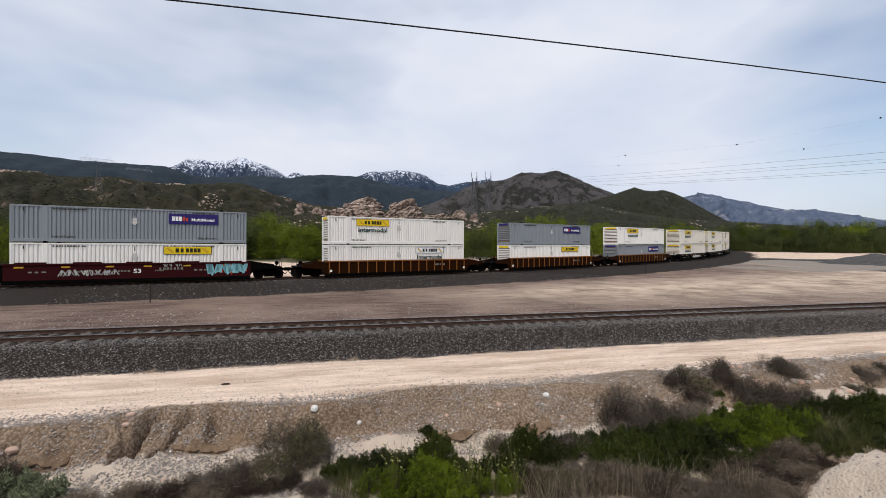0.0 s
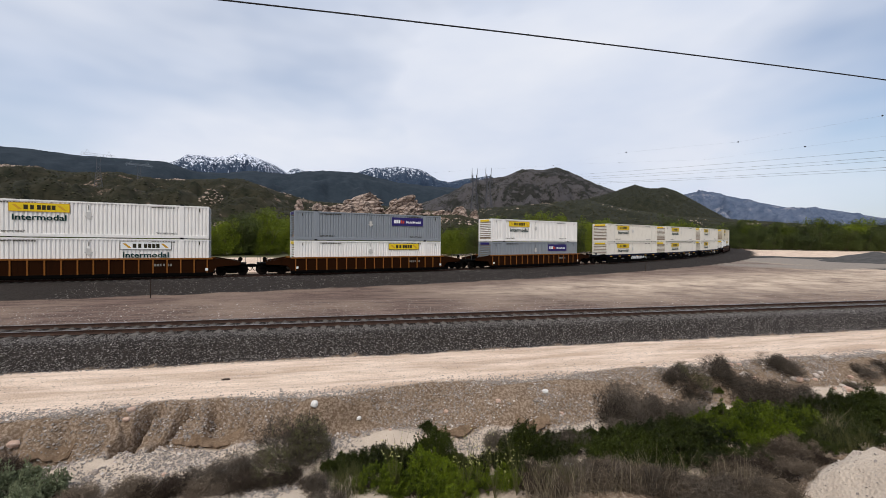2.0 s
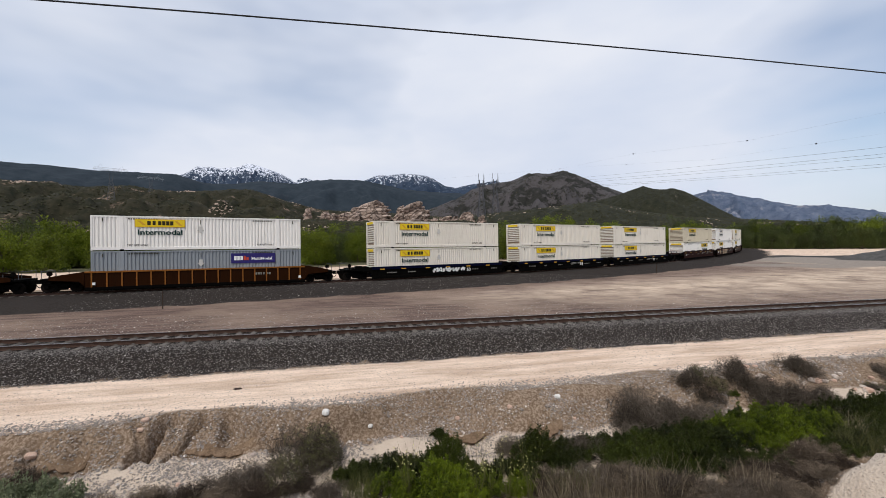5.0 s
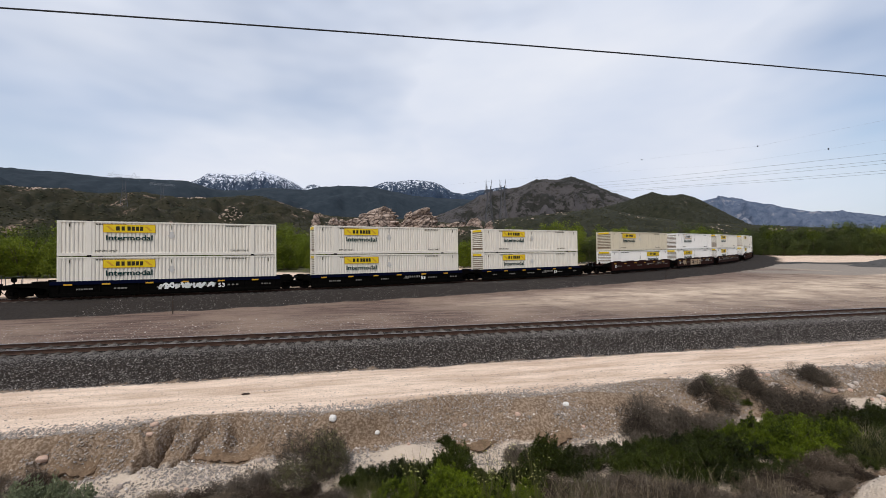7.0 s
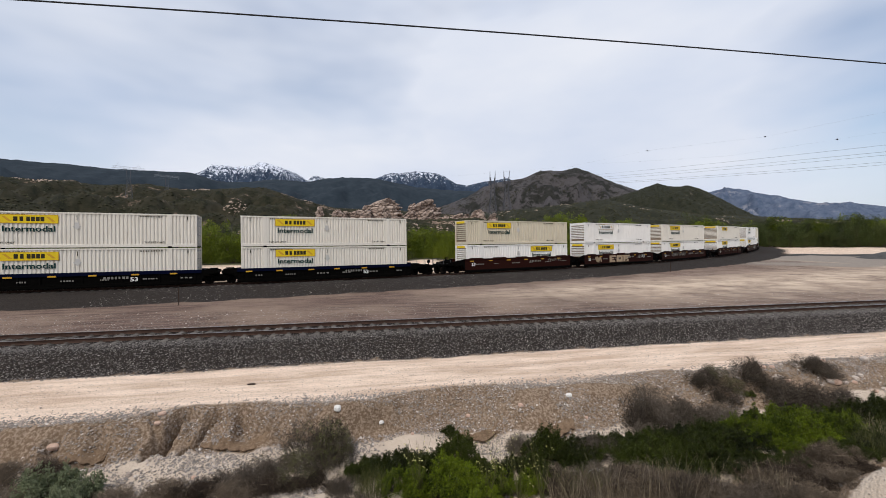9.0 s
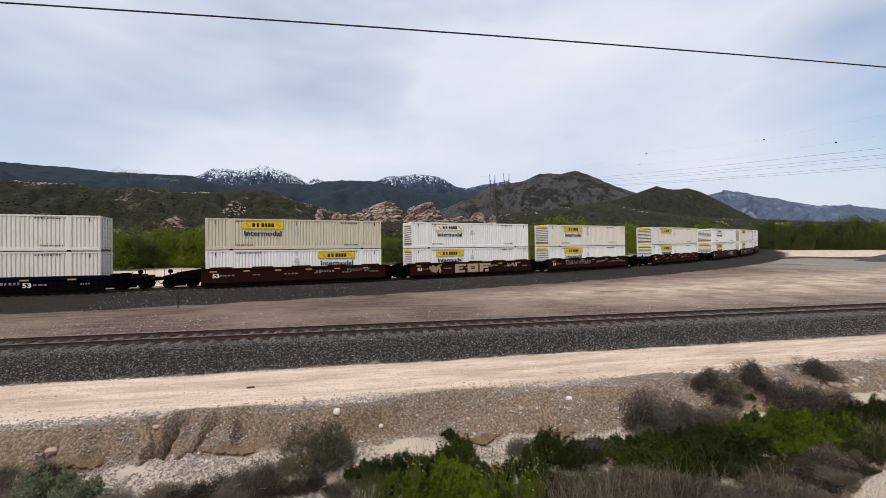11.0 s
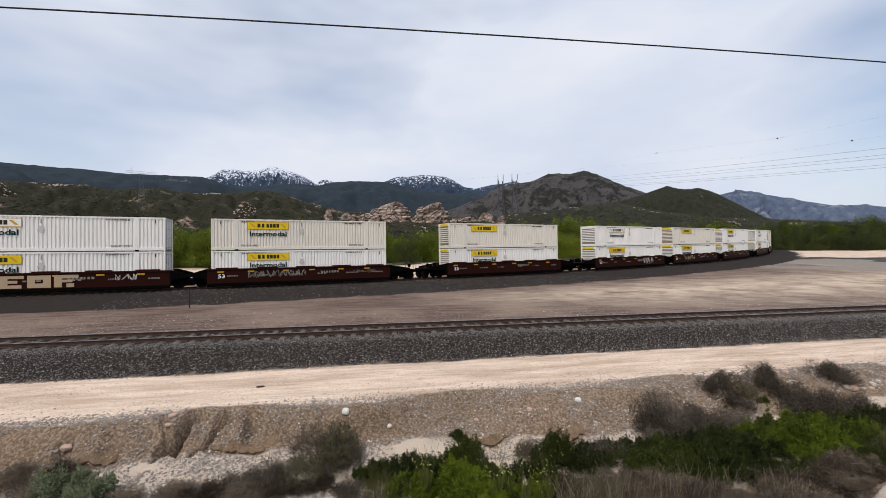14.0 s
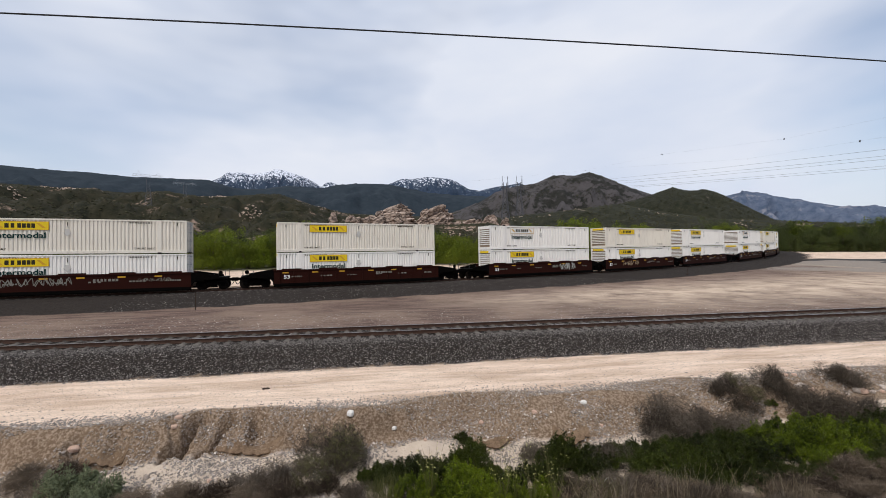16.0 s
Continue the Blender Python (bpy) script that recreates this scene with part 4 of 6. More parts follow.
def well_car(paint, label, ribs, half_left, half_right, seed, digits="", graffiti=None, share_left=False, share_right=False, zs=1.65):
    """Origin on the rail heads under the middle of the well. half_*: reach from the middle to the coupling; share_*: the truck there is carried by both cars."""
    r = random.Random(seed)
    car = tagged(new("well_car"), label, "railway wagon", "wagons of the train")
    SX = CL / 2 + 0.35
    for sgn in (-1, 1):
        y0, y1 = sorted((sgn * 1.36, sgn * 1.46))
        navy = paint is M_NAVY
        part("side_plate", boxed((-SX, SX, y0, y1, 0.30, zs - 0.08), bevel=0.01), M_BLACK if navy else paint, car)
        if navy or (paint is M_BROWN and not (share_left or share_right)):
            for k in range(13):
                x = -SX + 0.5 + k * (2 * SX - 1.0) / 12
                part("panel_post", boxed((x - 0.06, x + 0.06, *sorted((sgn * 1.46, sgn * 1.52)), 0.34, zs - 0.1), bevel=0.01), M_BLACK if navy else paint, car)
        ya, yb = sorted((sgn * 1.32, sgn * 1.54))
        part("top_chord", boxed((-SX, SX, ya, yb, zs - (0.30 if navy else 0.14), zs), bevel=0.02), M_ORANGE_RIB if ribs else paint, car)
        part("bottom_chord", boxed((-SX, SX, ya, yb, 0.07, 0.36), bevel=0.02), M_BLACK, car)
        # ribs carry the lit tone against the darkened plate behind them
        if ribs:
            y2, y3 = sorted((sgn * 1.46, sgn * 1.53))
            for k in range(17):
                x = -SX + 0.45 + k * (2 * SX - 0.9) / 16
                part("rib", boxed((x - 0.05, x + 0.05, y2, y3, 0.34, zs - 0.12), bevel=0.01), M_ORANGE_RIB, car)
        else:
            for k in range(0 if navy else 5):
                x = -SX + 1.6 + k * (2 * SX - 3.2) / 4
                part("raised_tab", boxed((x - 0.9, x + 0.9, *sorted((sgn * 1.34, sgn * 1.5)), zs, zs + 0.1), bevel=0.01), paint, car)
    for x in (-5.5, 0.0, 5.5):
        part("cross_beam", boxed((x - 0.25, x + 0.25, -1.36, 1.36, 0.16, 0.32), bevel=0.02), M_BLACK, car)
    for end, half, share in ((-1, half_left, share_left), (1, half_right, share_right)):
        def ex(a, b):
            return tuple(sorted((end * a, end * b)))
        tip = half - (0.12 if share else 0.55)
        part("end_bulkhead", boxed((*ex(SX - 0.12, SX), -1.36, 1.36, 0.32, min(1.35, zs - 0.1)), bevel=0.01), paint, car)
        part("platform", boxed((*ex(SX, tip), -0.95 if share else -1.30, 0.95 if share else 1.30, 0.95, 1.12), (*ex(SX, tip), -0.35, 0.35, 0.70, 0.98), bevel=0.02), M_BLACK, car, "grimy black end platform")
        for sgn in (-1, 1):
            # shoulder of the side sill that slopes down over the truck
            bm = bmesh.new()
            pts = [(SX, 0.45), (SX + 0.35, 0.85), (min(SX + 2.2, tip), 0.98), (min(SX + 2.2, tip), min(1.28, zs - 0.1)), (SX + 0.3, zs - 0.06), (SX, zs)]
            a = [bm.verts.new((end * px, sgn * 1.40, pz)) for px, pz in pts]
            b = [bm.verts.new((end * px, sgn * 1.50, pz)) for px, pz in pts]
            bm.faces.new(a), bm.faces.new(b[::-1])
            for k in range(len(pts)):
                bm.faces.new((a[k], b[k], b[(k + 1) % len(pts)], a[(k + 1) % len(pts)]))
            bmesh.ops.recalc_face_normals(bm, faces=bm.faces)
            part("end_sill", bm, paint if ribs else M_BLACK, car)
        if not (share and end > 0):
            xc = end * (half if share else half - 1.75)
            part("truck_frame", bogie(xc), M_BLACK, car, "black cast truck frame")
            for q in (-0.88, 0.88):
                for sgn in (-1, 1):
                    wb = wheel_mesh()
                    bmesh.ops.transform(wb, matrix=pose(xc + q, sgn * 0.78, 0.43, 0, 0, 0 if sgn < 0 else 180), verts=wb.verts)
                    part("wheel", wb, M_WHEEL, car, "worn steel wheel")
                part("axle", rod(bmesh.new(), (xc + q, -0.75, 0.43), (xc + q, 0.75, 0.43), 0.08), M_BLACK, car)
        if not share:
            part("coupler", boxed((*ex(tip, half), -0.12, 0.12, 0.72, 0.98), (*ex(half - 0.28, half), -0.2, 0.16, 0.68, 1.02), bevel=0.03), M_BLACK, car)
            hose = bmesh.new()
            prev = None
            for k in range(7):
                q = k / 6
                p = Vector((end * (tip + 0.05 + q * 0.5), -0.45, 0.75 - 0.35 * math.sin(math.pi * q)))
                if prev is not None:
                    rod(hose, prev, p, 0.03)
                prev = p
            part("air_hose", hose, M_BLACK, car)
            rail = bmesh.new()
            for y in (-1.25, 1.25):
                rod(rail, (end * (tip - 0.1), y, 1.1), (end * (tip - 0.1), y, 1.75), 0.022)
                rod(rail, (end * (tip - 1.0), y, 1.1), (end * (tip - 1.0), y, 1.55), 0.022)
            rod(rail, (end * (tip - 0.1), -1.25, 1.72), (end * (tip - 0.1), 1.25, 1.72), 0.022)
            part("handrail", rail, M_LATTICE_DARK, car)
            bw = bmesh.new()
            bmesh.ops.create_cone(bw, cap_ends=True, segments=14, radius1=0.19, radius2=0.19, depth=0.04, matrix=pose(end * (tip - 0.5), -1.05, 1.5, 90))
            rod(bw, (end * (tip - 0.5), -1.02, 1.1), (end * (tip - 0.5), -1.02, 1.5), 0.04)
            part("brake_wheel", bw, M_BLACK, car)
        for y in (-1.2, 1.2):
            part("equipment_box", boxed((*ex(SX + 0.3, SX + 1.0), y - 0.25, y + 0.25, 1.12, 1.36), bevel=0.03), M_BLACK, car)
    # small stencilled plates on the near side
    yy = -1.475 if not ribs and paint is not M_NAVY else -1.548
    if not ribs:
        for k in range(6):
            x = -SX + 0.6 + r.uniform(0, 0.4) + k * 2.7
            part("amber_label", boxed((x, x + 0.55, yy, yy + 0.03, zs - 0.34, zs - 0.22)), M_LABEL, car)
            tagged(part("stencil", bar_text(bmesh.new(), x + 0.8, x + 0.8 + r.uniform(0.6, 1.3), zs - 0.72, zs - 0.60, yy, r.randint(3, 7), seed * 7 + k), M_STENCIL, car), kind="stuff")
        if digits:
            lettering("well_length_mark", digits, {"maroon_car_paint": -0.4, "brown_car_paint": -SX + 0.9}.get(paint.name, SX - 5.2), zs - 0.85, 0.36, 0.54, yy, M_SIGNWHITE, car)
        tagged(part("number_bars", bar_text(bmesh.new(), 1.4, 3.2, zs - 0.62, zs - 0.42, yy, 7, seed), M_STENCIL, car), kind="stuff")
    else:
        for x in (-SX + 0.5, SX - 0.6):
            part("white_plate", boxed((x, x + 0.2, yy, yy + 0.05, 0.52, 0.74)), M_SIGNWHITE, car)
        tagged(part("stencil", bar_text(bmesh.new(), 4.0, 5.4, 0.95, 1.15, -1.475, 6, seed), M_STENCIL, car), kind="stuff")
    if graffiti:
        for gx, gz, w, h, count, mat, gseed in graffiti:
            scrawl(car, gx, gz, w, h, count, mat, yy - (0.006 if mat is M_SPRAYBLUE else 0.0), gseed)
    return car


def scrawl(car, gx, gz, w, h, count, mat, y, seed):
    """Spray-painted tag: bold looping strokes without readable words."""
    r = random.Random(seed)
    bold = mat is M_SPRAYBLUE or seed in (5, 6, 4)
    verts, faces = [], []
    step = w / count
    for k in range(count):
        x0 = gx + k * step
        knots = [Vector((x0 + step * r.uniform(-0.15, 1.15), 0, gz + h * ((j % 2) * 0.75 + r.uniform(0.0, 0.25)))) for j in range(5)]
        pts = []
        for j in range(15):
            q = j / 14 * 4
            i = min(int(q), 3)
            f = q - i
            p0, p1, p2, p3 = knots[max(i - 1, 0)], knots[i], knots[i + 1], knots[min(i + 2, 4)]
            pts.append(0.5 * (2 * p1 + (p2 - p0) * f + (2 * p0 - 5 * p1 + 4 * p2 - p3) * f * f + (3 * p1 - p0 - 3 * p2 + p3) * f * f * f))
        t = h * (r.uniform(0.06, 0.10) if not bold else r.uniform(0.2, 0.3))
        for j, p in enumerate(pts):
            d = (pts[min(j + 1, 14)] - pts[max(j - 1, 0)])
            nrm = Vector((-d.z, 0, d.x)).normalized() * t / 2
            verts += [(p.x + nrm.x, y - 0.004 - 0.0006 * k, p.z + nrm.z), (p.x - nrm.x, y - 0.004 - 0.0006 * k, p.z - nrm.z)]
        b = len(verts) - 30
        faces += [(b + 2 * j, b + 2 * j + 1, b + 2 * j + 3, b + 2 * j + 2) for j in range(14)]
    from_lists("graffiti", verts, faces, mat, car, "spray-painted graffiti")


# wagon kind, links left and right, top box, bottom box: paint, sign, place of the sign, word
Wt, Ow, Cr, Gr = M_WHITE, M_OFFWHITE, M_CREAM, M_GREY
TRAIN = [
    ("maroon", 0, 0, (Gr, "navy", "right", 0), (Wt, "yellow", "right", 0)),
    ("orange", 0, 0, (Wt, "yellow", "left", 1), (Wt, "plain", "right", 1)),
    ("orange", 0, 0, (Gr, "navy", "right", 0), (Wt, "yellow", "right", 0)),
    ("orange", 0, 0, (Wt, "yellow", "left", 1), (Gr, "navy", "right", 0)),
    ("navy", 0, 1, (Ow, "yellow", "left", 1), (Ow, "yellow", "left", 1)),
    ("navy", 1, 1, (Ow, "yellow", "left", 1), (Ow, "yellow", "left", 1)),
    ("navy", 1, 0, (Ow, "yellow", "left", 1), (Ow, "yellow", "left", 1)),
    ("brown", 0, 1, (Cr, "yellow", "left", 1), (Wt, "yellow", "right", 1)),
    ("brown", 1, 1, (Wt, "plain", "left", 1), (Wt, "yellow", "left", 1)),
    ("brown", 1, 0, (Ow, "yellow", "left", 1), (Wt, "yellow", "left", 1)),
    ("brown", 0, 0, (Ow, "yellow", "left", 0), (Wt, "yellow", "left", 1)),
    ("brown", 0, 1, (Wt, "plain", "left", 1), (Wt, "yellow", "left", 1)),
    ("brown", 1, 1, (Ow, "yellow", "left", 0), (Wt, "yellow", "left", 1)),
    ("brown", 1, 0, (Wt, "yellow", "left", 1), (Wt, "yellow", "left", 1)),
    ("brown", 0, 1, (Wt, "plain", "left", 1), (Wt, "yellow", "left", 1)),
    ("brown", 1, 1, (Ow, "yellow", "left", 0), (Wt, "yellow", "left", 1)),
    ("brown", 1, 0, (Wt, "yellow", "left", 1), (Wt, "yellow", "left", 1)),
]
OFFSETS = [-27.0, -3.5, 19.8, 43.2, 66.7, 86.28, 105.86, 129.45, 149.03, 168.61, 192.1, 215.4, 234.9, 254.5, 278.0, 297.6, 317.2]
CAR_WORDS = {"maroon": "maroon steel well car with graffiti on its side", "orange": "rusty orange well car with ribbed sides",
             "navy": "dark navy articulated well car on the curve", "brown": "red-brown weathered well car with dark streaks"}
CAR_PAINT = {"maroon": M_MAROON, "orange": M_ORANGE, "navy": M_NAVY, "brown": M_BROWN}
TAGS = {
    0: [(-5.2, 0.62, 3.9, 0.55, 12, M_SPRAY, 1), (1.6, 1.25, 1.4, 0.4, 5, M_SPRAY, 2), (5.0, 0.5, 3.1, 1.1, 5, M_RED, 3), (5.05, 0.55, 3.0, 1.0, 6, M_SPRAYBLUE, 3)],
    4: [(-1.2, 0.45, 4.0, 0.55, 8, M_SIGNWHITE, 4)],
    8: [(-6.0, 0.5, 1.3, 0.9, 3, M_SPRAYTAN, 5), (4.6, 0.85, 1.6, 0.6, 4, M_SPRAY, 7)],
    9: [(-5.0, 0.75, 5.2, 0.7, 10, M_STENCIL, 8), (4.6, 0.9, 2.4, 0.35, 6, M_STENCIL, 9)],
    7: [(4.2, 1.0, 2.6, 0.4, 6, M_STENCIL, 10)],
    11: [(2.6, 0.5, 2.6, 1.0, 4, M_SPRAY, 11)],
    12: [(-4.4, 0.7, 3.6, 0.7, 6, M_SPRAYTAN, 12)],
}
# blocky tan letter-like shapes, as boxes over the width and height of the tag
BLOCKS = (((0.0, 0.10, 0, 1), (0.10, 0.27, 0, 0.26), (0.10, 0.22, 0.40, 0.62), (0.10, 0.30, 0.76, 1)),
          ((0.34, 0.44, 0, 1), (0.44, 0.54, 0, 0.36), (0.44, 0.54, 0.66, 1), (0.54, 0.64, 0, 1)),
          ((0.68, 0.78, 0, 1), (0.78, 0.92, 0.40, 0.62), (0.78, 1.0, 0.72, 1), (0.84, 0.94, 0, 0.3)))


def block_tag(car, x, z, w, h, y):
    for group in BLOCKS:
        part("graffiti", boxed(*[(x + w * a, x + w * b, y - 0.004, y + 0.004, z + h * c, z + h * d) for a, b, c, d in group]), M_SPRAYTAN, car, "blocky tan graffiti")


boxes_made, TRAIN_THINGS = {}, []


def get_box(spec, seed):
    paint, sign, at, word = spec
    key = (paint.name, sign, at, word)
    if key not in boxes_made:
        colour = {"white_container_paint": "white", "weathered_offwhite_container_paint": "weathered off-white", "cream_container_paint": "weathered cream", "grey_container_paint": "grey"}[paint.name]
        sg = {"yellow": "yellow sign panel", "plain": "white sign panel", "navy": "navy sign panel"}[sign]
        boxes_made[key] = shipping_container(paint, f"{colour} corrugated steel container with {sg}", sign, at, bool(word), seed)
        return boxes_made[key]
    return copy_thing(boxes_made[key], Matrix())


car_made = {}
for k, (kind, jl, jr, upper, lower) in enumerate(TRAIN):
    hl = (OFFSETS[k] - OFFSETS[k - 1]) / 2 if k else 11.75
    hr = (OFFSETS[k + 1] - OFFSETS[k]) / 2 if k + 1 < len(TRAIN) else 11.75
    key = (kind, jl, jr)
    if k in TAGS or key not in car_made:
        car_ob = well_car(CAR_PAINT[kind], CAR_WORDS[kind], kind == "orange", hl, hr, k + 1, "53" if kind != "orange" else "", TAGS.get(k), bool(jl), bool(jr), 1.32 if kind == "navy" else 1.64)
        if k == 8:
            block_tag(car_ob, -2.8, 0.44, 4.9, 0.98, -1.478)
        if k not in TAGS:
            car_made[key] = car_ob
    else:
        car_ob = copy_thing(car_made[key], Matrix())
    TRAIN_THINGS.append((car_ob, OFFSETS[k], 0.0))
    TRAIN_THINGS.append((get_box(lower, k), OFFSETS[k], 0.36))
    TRAIN_THINGS.append((get_box(upper, k + 40), OFFSETS[k], 0.36 + CH + 0.02))


# ---- plants ----
def spray_leaves(rng, verts, faces, centre, radius, count, size, up=0.3, slim=0.45):
    """A clump of small pointed leaves, each a folded pair of triangles."""
    for _ in range(count):
        while True:
            v = Vector((rng.uniform(-1, 1), rng.uniform(-1, 1), rng.uniform(-1, 1)))
            if v.length < 1:
                break
        p = centre + v * radius
        d = (v.normalized() * 0.6 + Vector((rng.uniform(-1, 1), rng.uniform(-1, 1), rng.uniform(-1, 1) + up))).normalized()
        s = d.cross(Vector((rng.uniform(-1, 1), rng.uniform(-1, 1), rng.uniform(-1, 1)))).normalized()
        k = size * rng.uniform(0.6, 1.4)
        f = d.cross(s) * k * 0.12
        b = len(verts)
        verts += [tuple(p), tuple(p + d * k * 0.5 + s * k * slim / 2 + f), tuple(p + d * k), tuple(p + d * k * 0.5 - s * k * slim / 2 + f)]
        faces += [(b, b + 1, b + 2), (b, b + 2, b + 3)]


def twig(verts, faces, pts, r0, r1, rng):
    """A three-sided tapering stem along a few points."""
    b = len(verts)
    n = len(pts)
    a0 = rng.uniform(0, 6)
    for k, p in enumerate(pts):
        d = (pts[min(k + 1, n - 1)] - pts[max(k - 1, 0)]).normalized()
        x = d.orthogonal().normalized()
        y = d.cross(x)
        r = r0 + (r1 - r0) * k / (n - 1)
        for j in range(3):
            a = a0 + j * 2.094
            verts.append(tuple(p + (x * math.cos(a) + y * math.sin(a)) * r))
    for k in range(n - 1):
        for j in range(3):
            faces.append((b + k * 3 + j, b + k * 3 + (j + 1) % 3, b + k * 3 + 3 + (j + 1) % 3, b + k * 3 + 3 + j))


def leafy_bush(name, label, material, wide, high, clumps, leaves, size, seed, category="bush", group="bushes in the dry wash", tips=None):
    """A bush of several rounded heads; each head carries tight tufts of leaves with gaps between, and upright shoots;
    tips: lighter leaf colour that paints their ends as lit.
    """
    rng = random.Random(seed)
    top = tagged(new(name), label, category, group)
    sv, sf, lv, lf, tv, tf = [], [], [], [], [], []
    heads = []
    for k in range(7):
        a, q = rng.uniform(0, 6.283), math.sqrt(rng.random()) * 0.72
        heads.append((Vector((wide / 2 * q * math.cos(a), wide / 2 * q * math.sin(a), 0)), wide * rng.uniform(0.17, 0.27), high * rng.uniform(0.6, 1.0) * (1 - 0.35 * q)))
    for k in range(clumps):
        o, r, hh = heads[k % len(heads)]
        a, q = rng.uniform(0, 6.283), math.sqrt(rng.random())
        z = hh * (0.25 + 0.75 * math.sqrt(max(0.0, 1 - q * q))) * rng.uniform(0.55, 1.0)
        c = o + Vector((r * q * math.cos(a), r * q * math.sin(a), z))
        twig(sv, sf, [Vector((o.x * 0.3, o.y * 0.3, -0.05)), Vector((c.x * 0.7, c.y * 0.7, z * 0.5)), c], 0.012, 0.004, rng)
        shoot = c + Vector((rng.uniform(-0.06, 0.06), rng.uniform(-0.06, 0.06), rng.uniform(0.04, 0.20))) * (0.5 + high)
        twig(sv, sf, [c, shoot], 0.004, 0.002, rng)
        spray_leaves(rng, lv, lf, c, rng.uniform(0.07, 0.12) * (wide + high) / 2.6, leaves, size, 0.5)
        # most shoots take the lighter colour, as if catching the light
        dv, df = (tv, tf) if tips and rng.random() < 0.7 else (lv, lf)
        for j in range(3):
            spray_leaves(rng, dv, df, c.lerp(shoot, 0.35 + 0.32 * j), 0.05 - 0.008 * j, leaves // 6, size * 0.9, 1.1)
    from_lists("stem", sv, sf, M_TWIG_GREY, top)
    from_lists("foliage", lv, lf, material, top)
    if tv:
        from_lists("new_growth", tv, tf, tips, top, "shoot leaves coloured lighter as if lit")
    return top


def twiggy_bush(name, label, material, wide, high, count, seed, group="bushes in the dry wash", leaf=None, thick=0.005, straight=0.0):
    """A tangle of fine dead twigs in several soft domes; straight: share of long upright stalks."""
    rng = random.Random(seed)
    top = tagged(new(name), label, "bush", group)
    sv, sf, lv, lf = [], [], [], []
    domes = []
    for k in range(6):
        a, q = rng.uniform(0, 6.283), math.sqrt(rng.random()) * 0.65
        domes.append((Vector((wide / 2 * q * math.cos(a), wide / 2 * q * math.sin(a), 0)), wide * rng.uniform(0.17, 0.30), high * rng.uniform(0.55, 1.0) * (1 - 0.3 * q)))
    for k in range(count):
        o, r, hh = domes[k % len(domes)]
        a, q = rng.uniform(0, 6.283), math.sqrt(rng.random())
        z = hh * math.sqrt(max(0.0, 1 - q * q)) * rng.uniform(0.25, 1.0)
        c = o + Vector((r * q * math.cos(a), r * q * math.sin(a), z))
        if rng.random() < straight:
            foot = Vector((c.x * 0.8, c.y * 0.8, 0))
            tip = c + Vector((rng.uniform(-0.35, 0.35), rng.uniform(-0.35, 0.35), rng.uniform(-0.05, 0.22)))
            twig(sv, sf, [foot, foot.lerp(tip, 0.5) + Vector((rng.uniform(-0.04, 0.04), rng.uniform(-0.04, 0.04), 0)), tip], thick, thick * 0.4, rng)
            continue
        d = Vector((math.cos(a) * q + rng.uniform(-0.9, 0.9), math.sin(a) * q + rng.uniform(-0.9, 0.9), rng.uniform(-0.1, 1.2))).normalized() * rng.uniform(0.10, 0.26)
        start = c - d * 0.8
        bend = c + Vector((rng.uniform(-1, 1), rng.uniform(-1, 1), rng.uniform(-1, 1))) * 0.035
        twig(sv, sf, [start, bend, c + d * 0.5], thick * rng.uniform(0.6, 1.2), thick * 0.4, rng)
        for _ in range(2):
            e = bend.lerp(c + d * 0.5, rng.random())
            twig(sv, sf, [e, e + Vector((rng.uniform(-1, 1), rng.uniform(-1, 1), rng.uniform(-0.4, 1))) * 0.08], thick * 0.6, thick * 0.3, rng)
        if k % 12 == 0:
            twig(sv, sf, [Vector((o.x * 0.6, o.y * 0.6, -0.05)), Vector((c.x * 0.8, c.y * 0.8, z * 0.5)), c], thick * 2.2, thick, rng)
        if leaf and c.x + c.z > 0.35 * high and rng.random() < 0.6:
            spray_leaves(rng, lv, lf, c, 0.07, 12, 0.035, 0.8, 0.3)
    from_lists("twig_tangle", sv, sf, material, top)
    if leaf:
        from_lists("foliage", lv, lf, leaf, top)
    return top


def at_uw(u, w, dz=0.0):
    p = NEAR_0 + NE * u + NW * w
    return Vector((p.x, p.y, height_at(p.x, p.y) + dz))


bush_rng = random.Random(11)
greens = [leafy_bush("green_bush", "dense dark green bush with small leaves in the wash", M_LEAF_BUSH, 1.9, 1.15, 120, 84, 0.055, 20 + k) for k in range(3)]
fresh = [leafy_bush("fresh_bush", "bright green bush with upright shoots in a lit green", M_LEAF_BUSH if k == 2 else M_LEAF_BRIGHT, 1.8, 1.1, 120, 84, 0.055, 25 + k, tips=M_LEAF_BRIGHT) for k in range(3)]
dry = [twiggy_bush("dry_bush", "bare grey-brown bush with tangled dead twigs", M_TWIG_GREY, 1.9, 0.95, 1500, 30 + k) for k in range(3)]
reds = [twiggy_bush("brown_bush", "red-brown leafless bush of fine twigs", M_TWIG_RED, 1.7, 0.85, 1500, 40 + k, straight=0.05) for k in range(3)]
sages = [leafy_bush("sage_bush", "pale grey-green sagebrush with soft leaves", M_LEAF_SAGE, 1.3, 0.8, 90, 80, 0.045, 50)]
olives = [twiggy_bush("olive_bush", "olive and grey half-dead bush with fine twigs", M_TWIG_GREY, 2.0, 1.2, 1500, 60, leaf=M_LEAF_OLIVE)]
used = set()


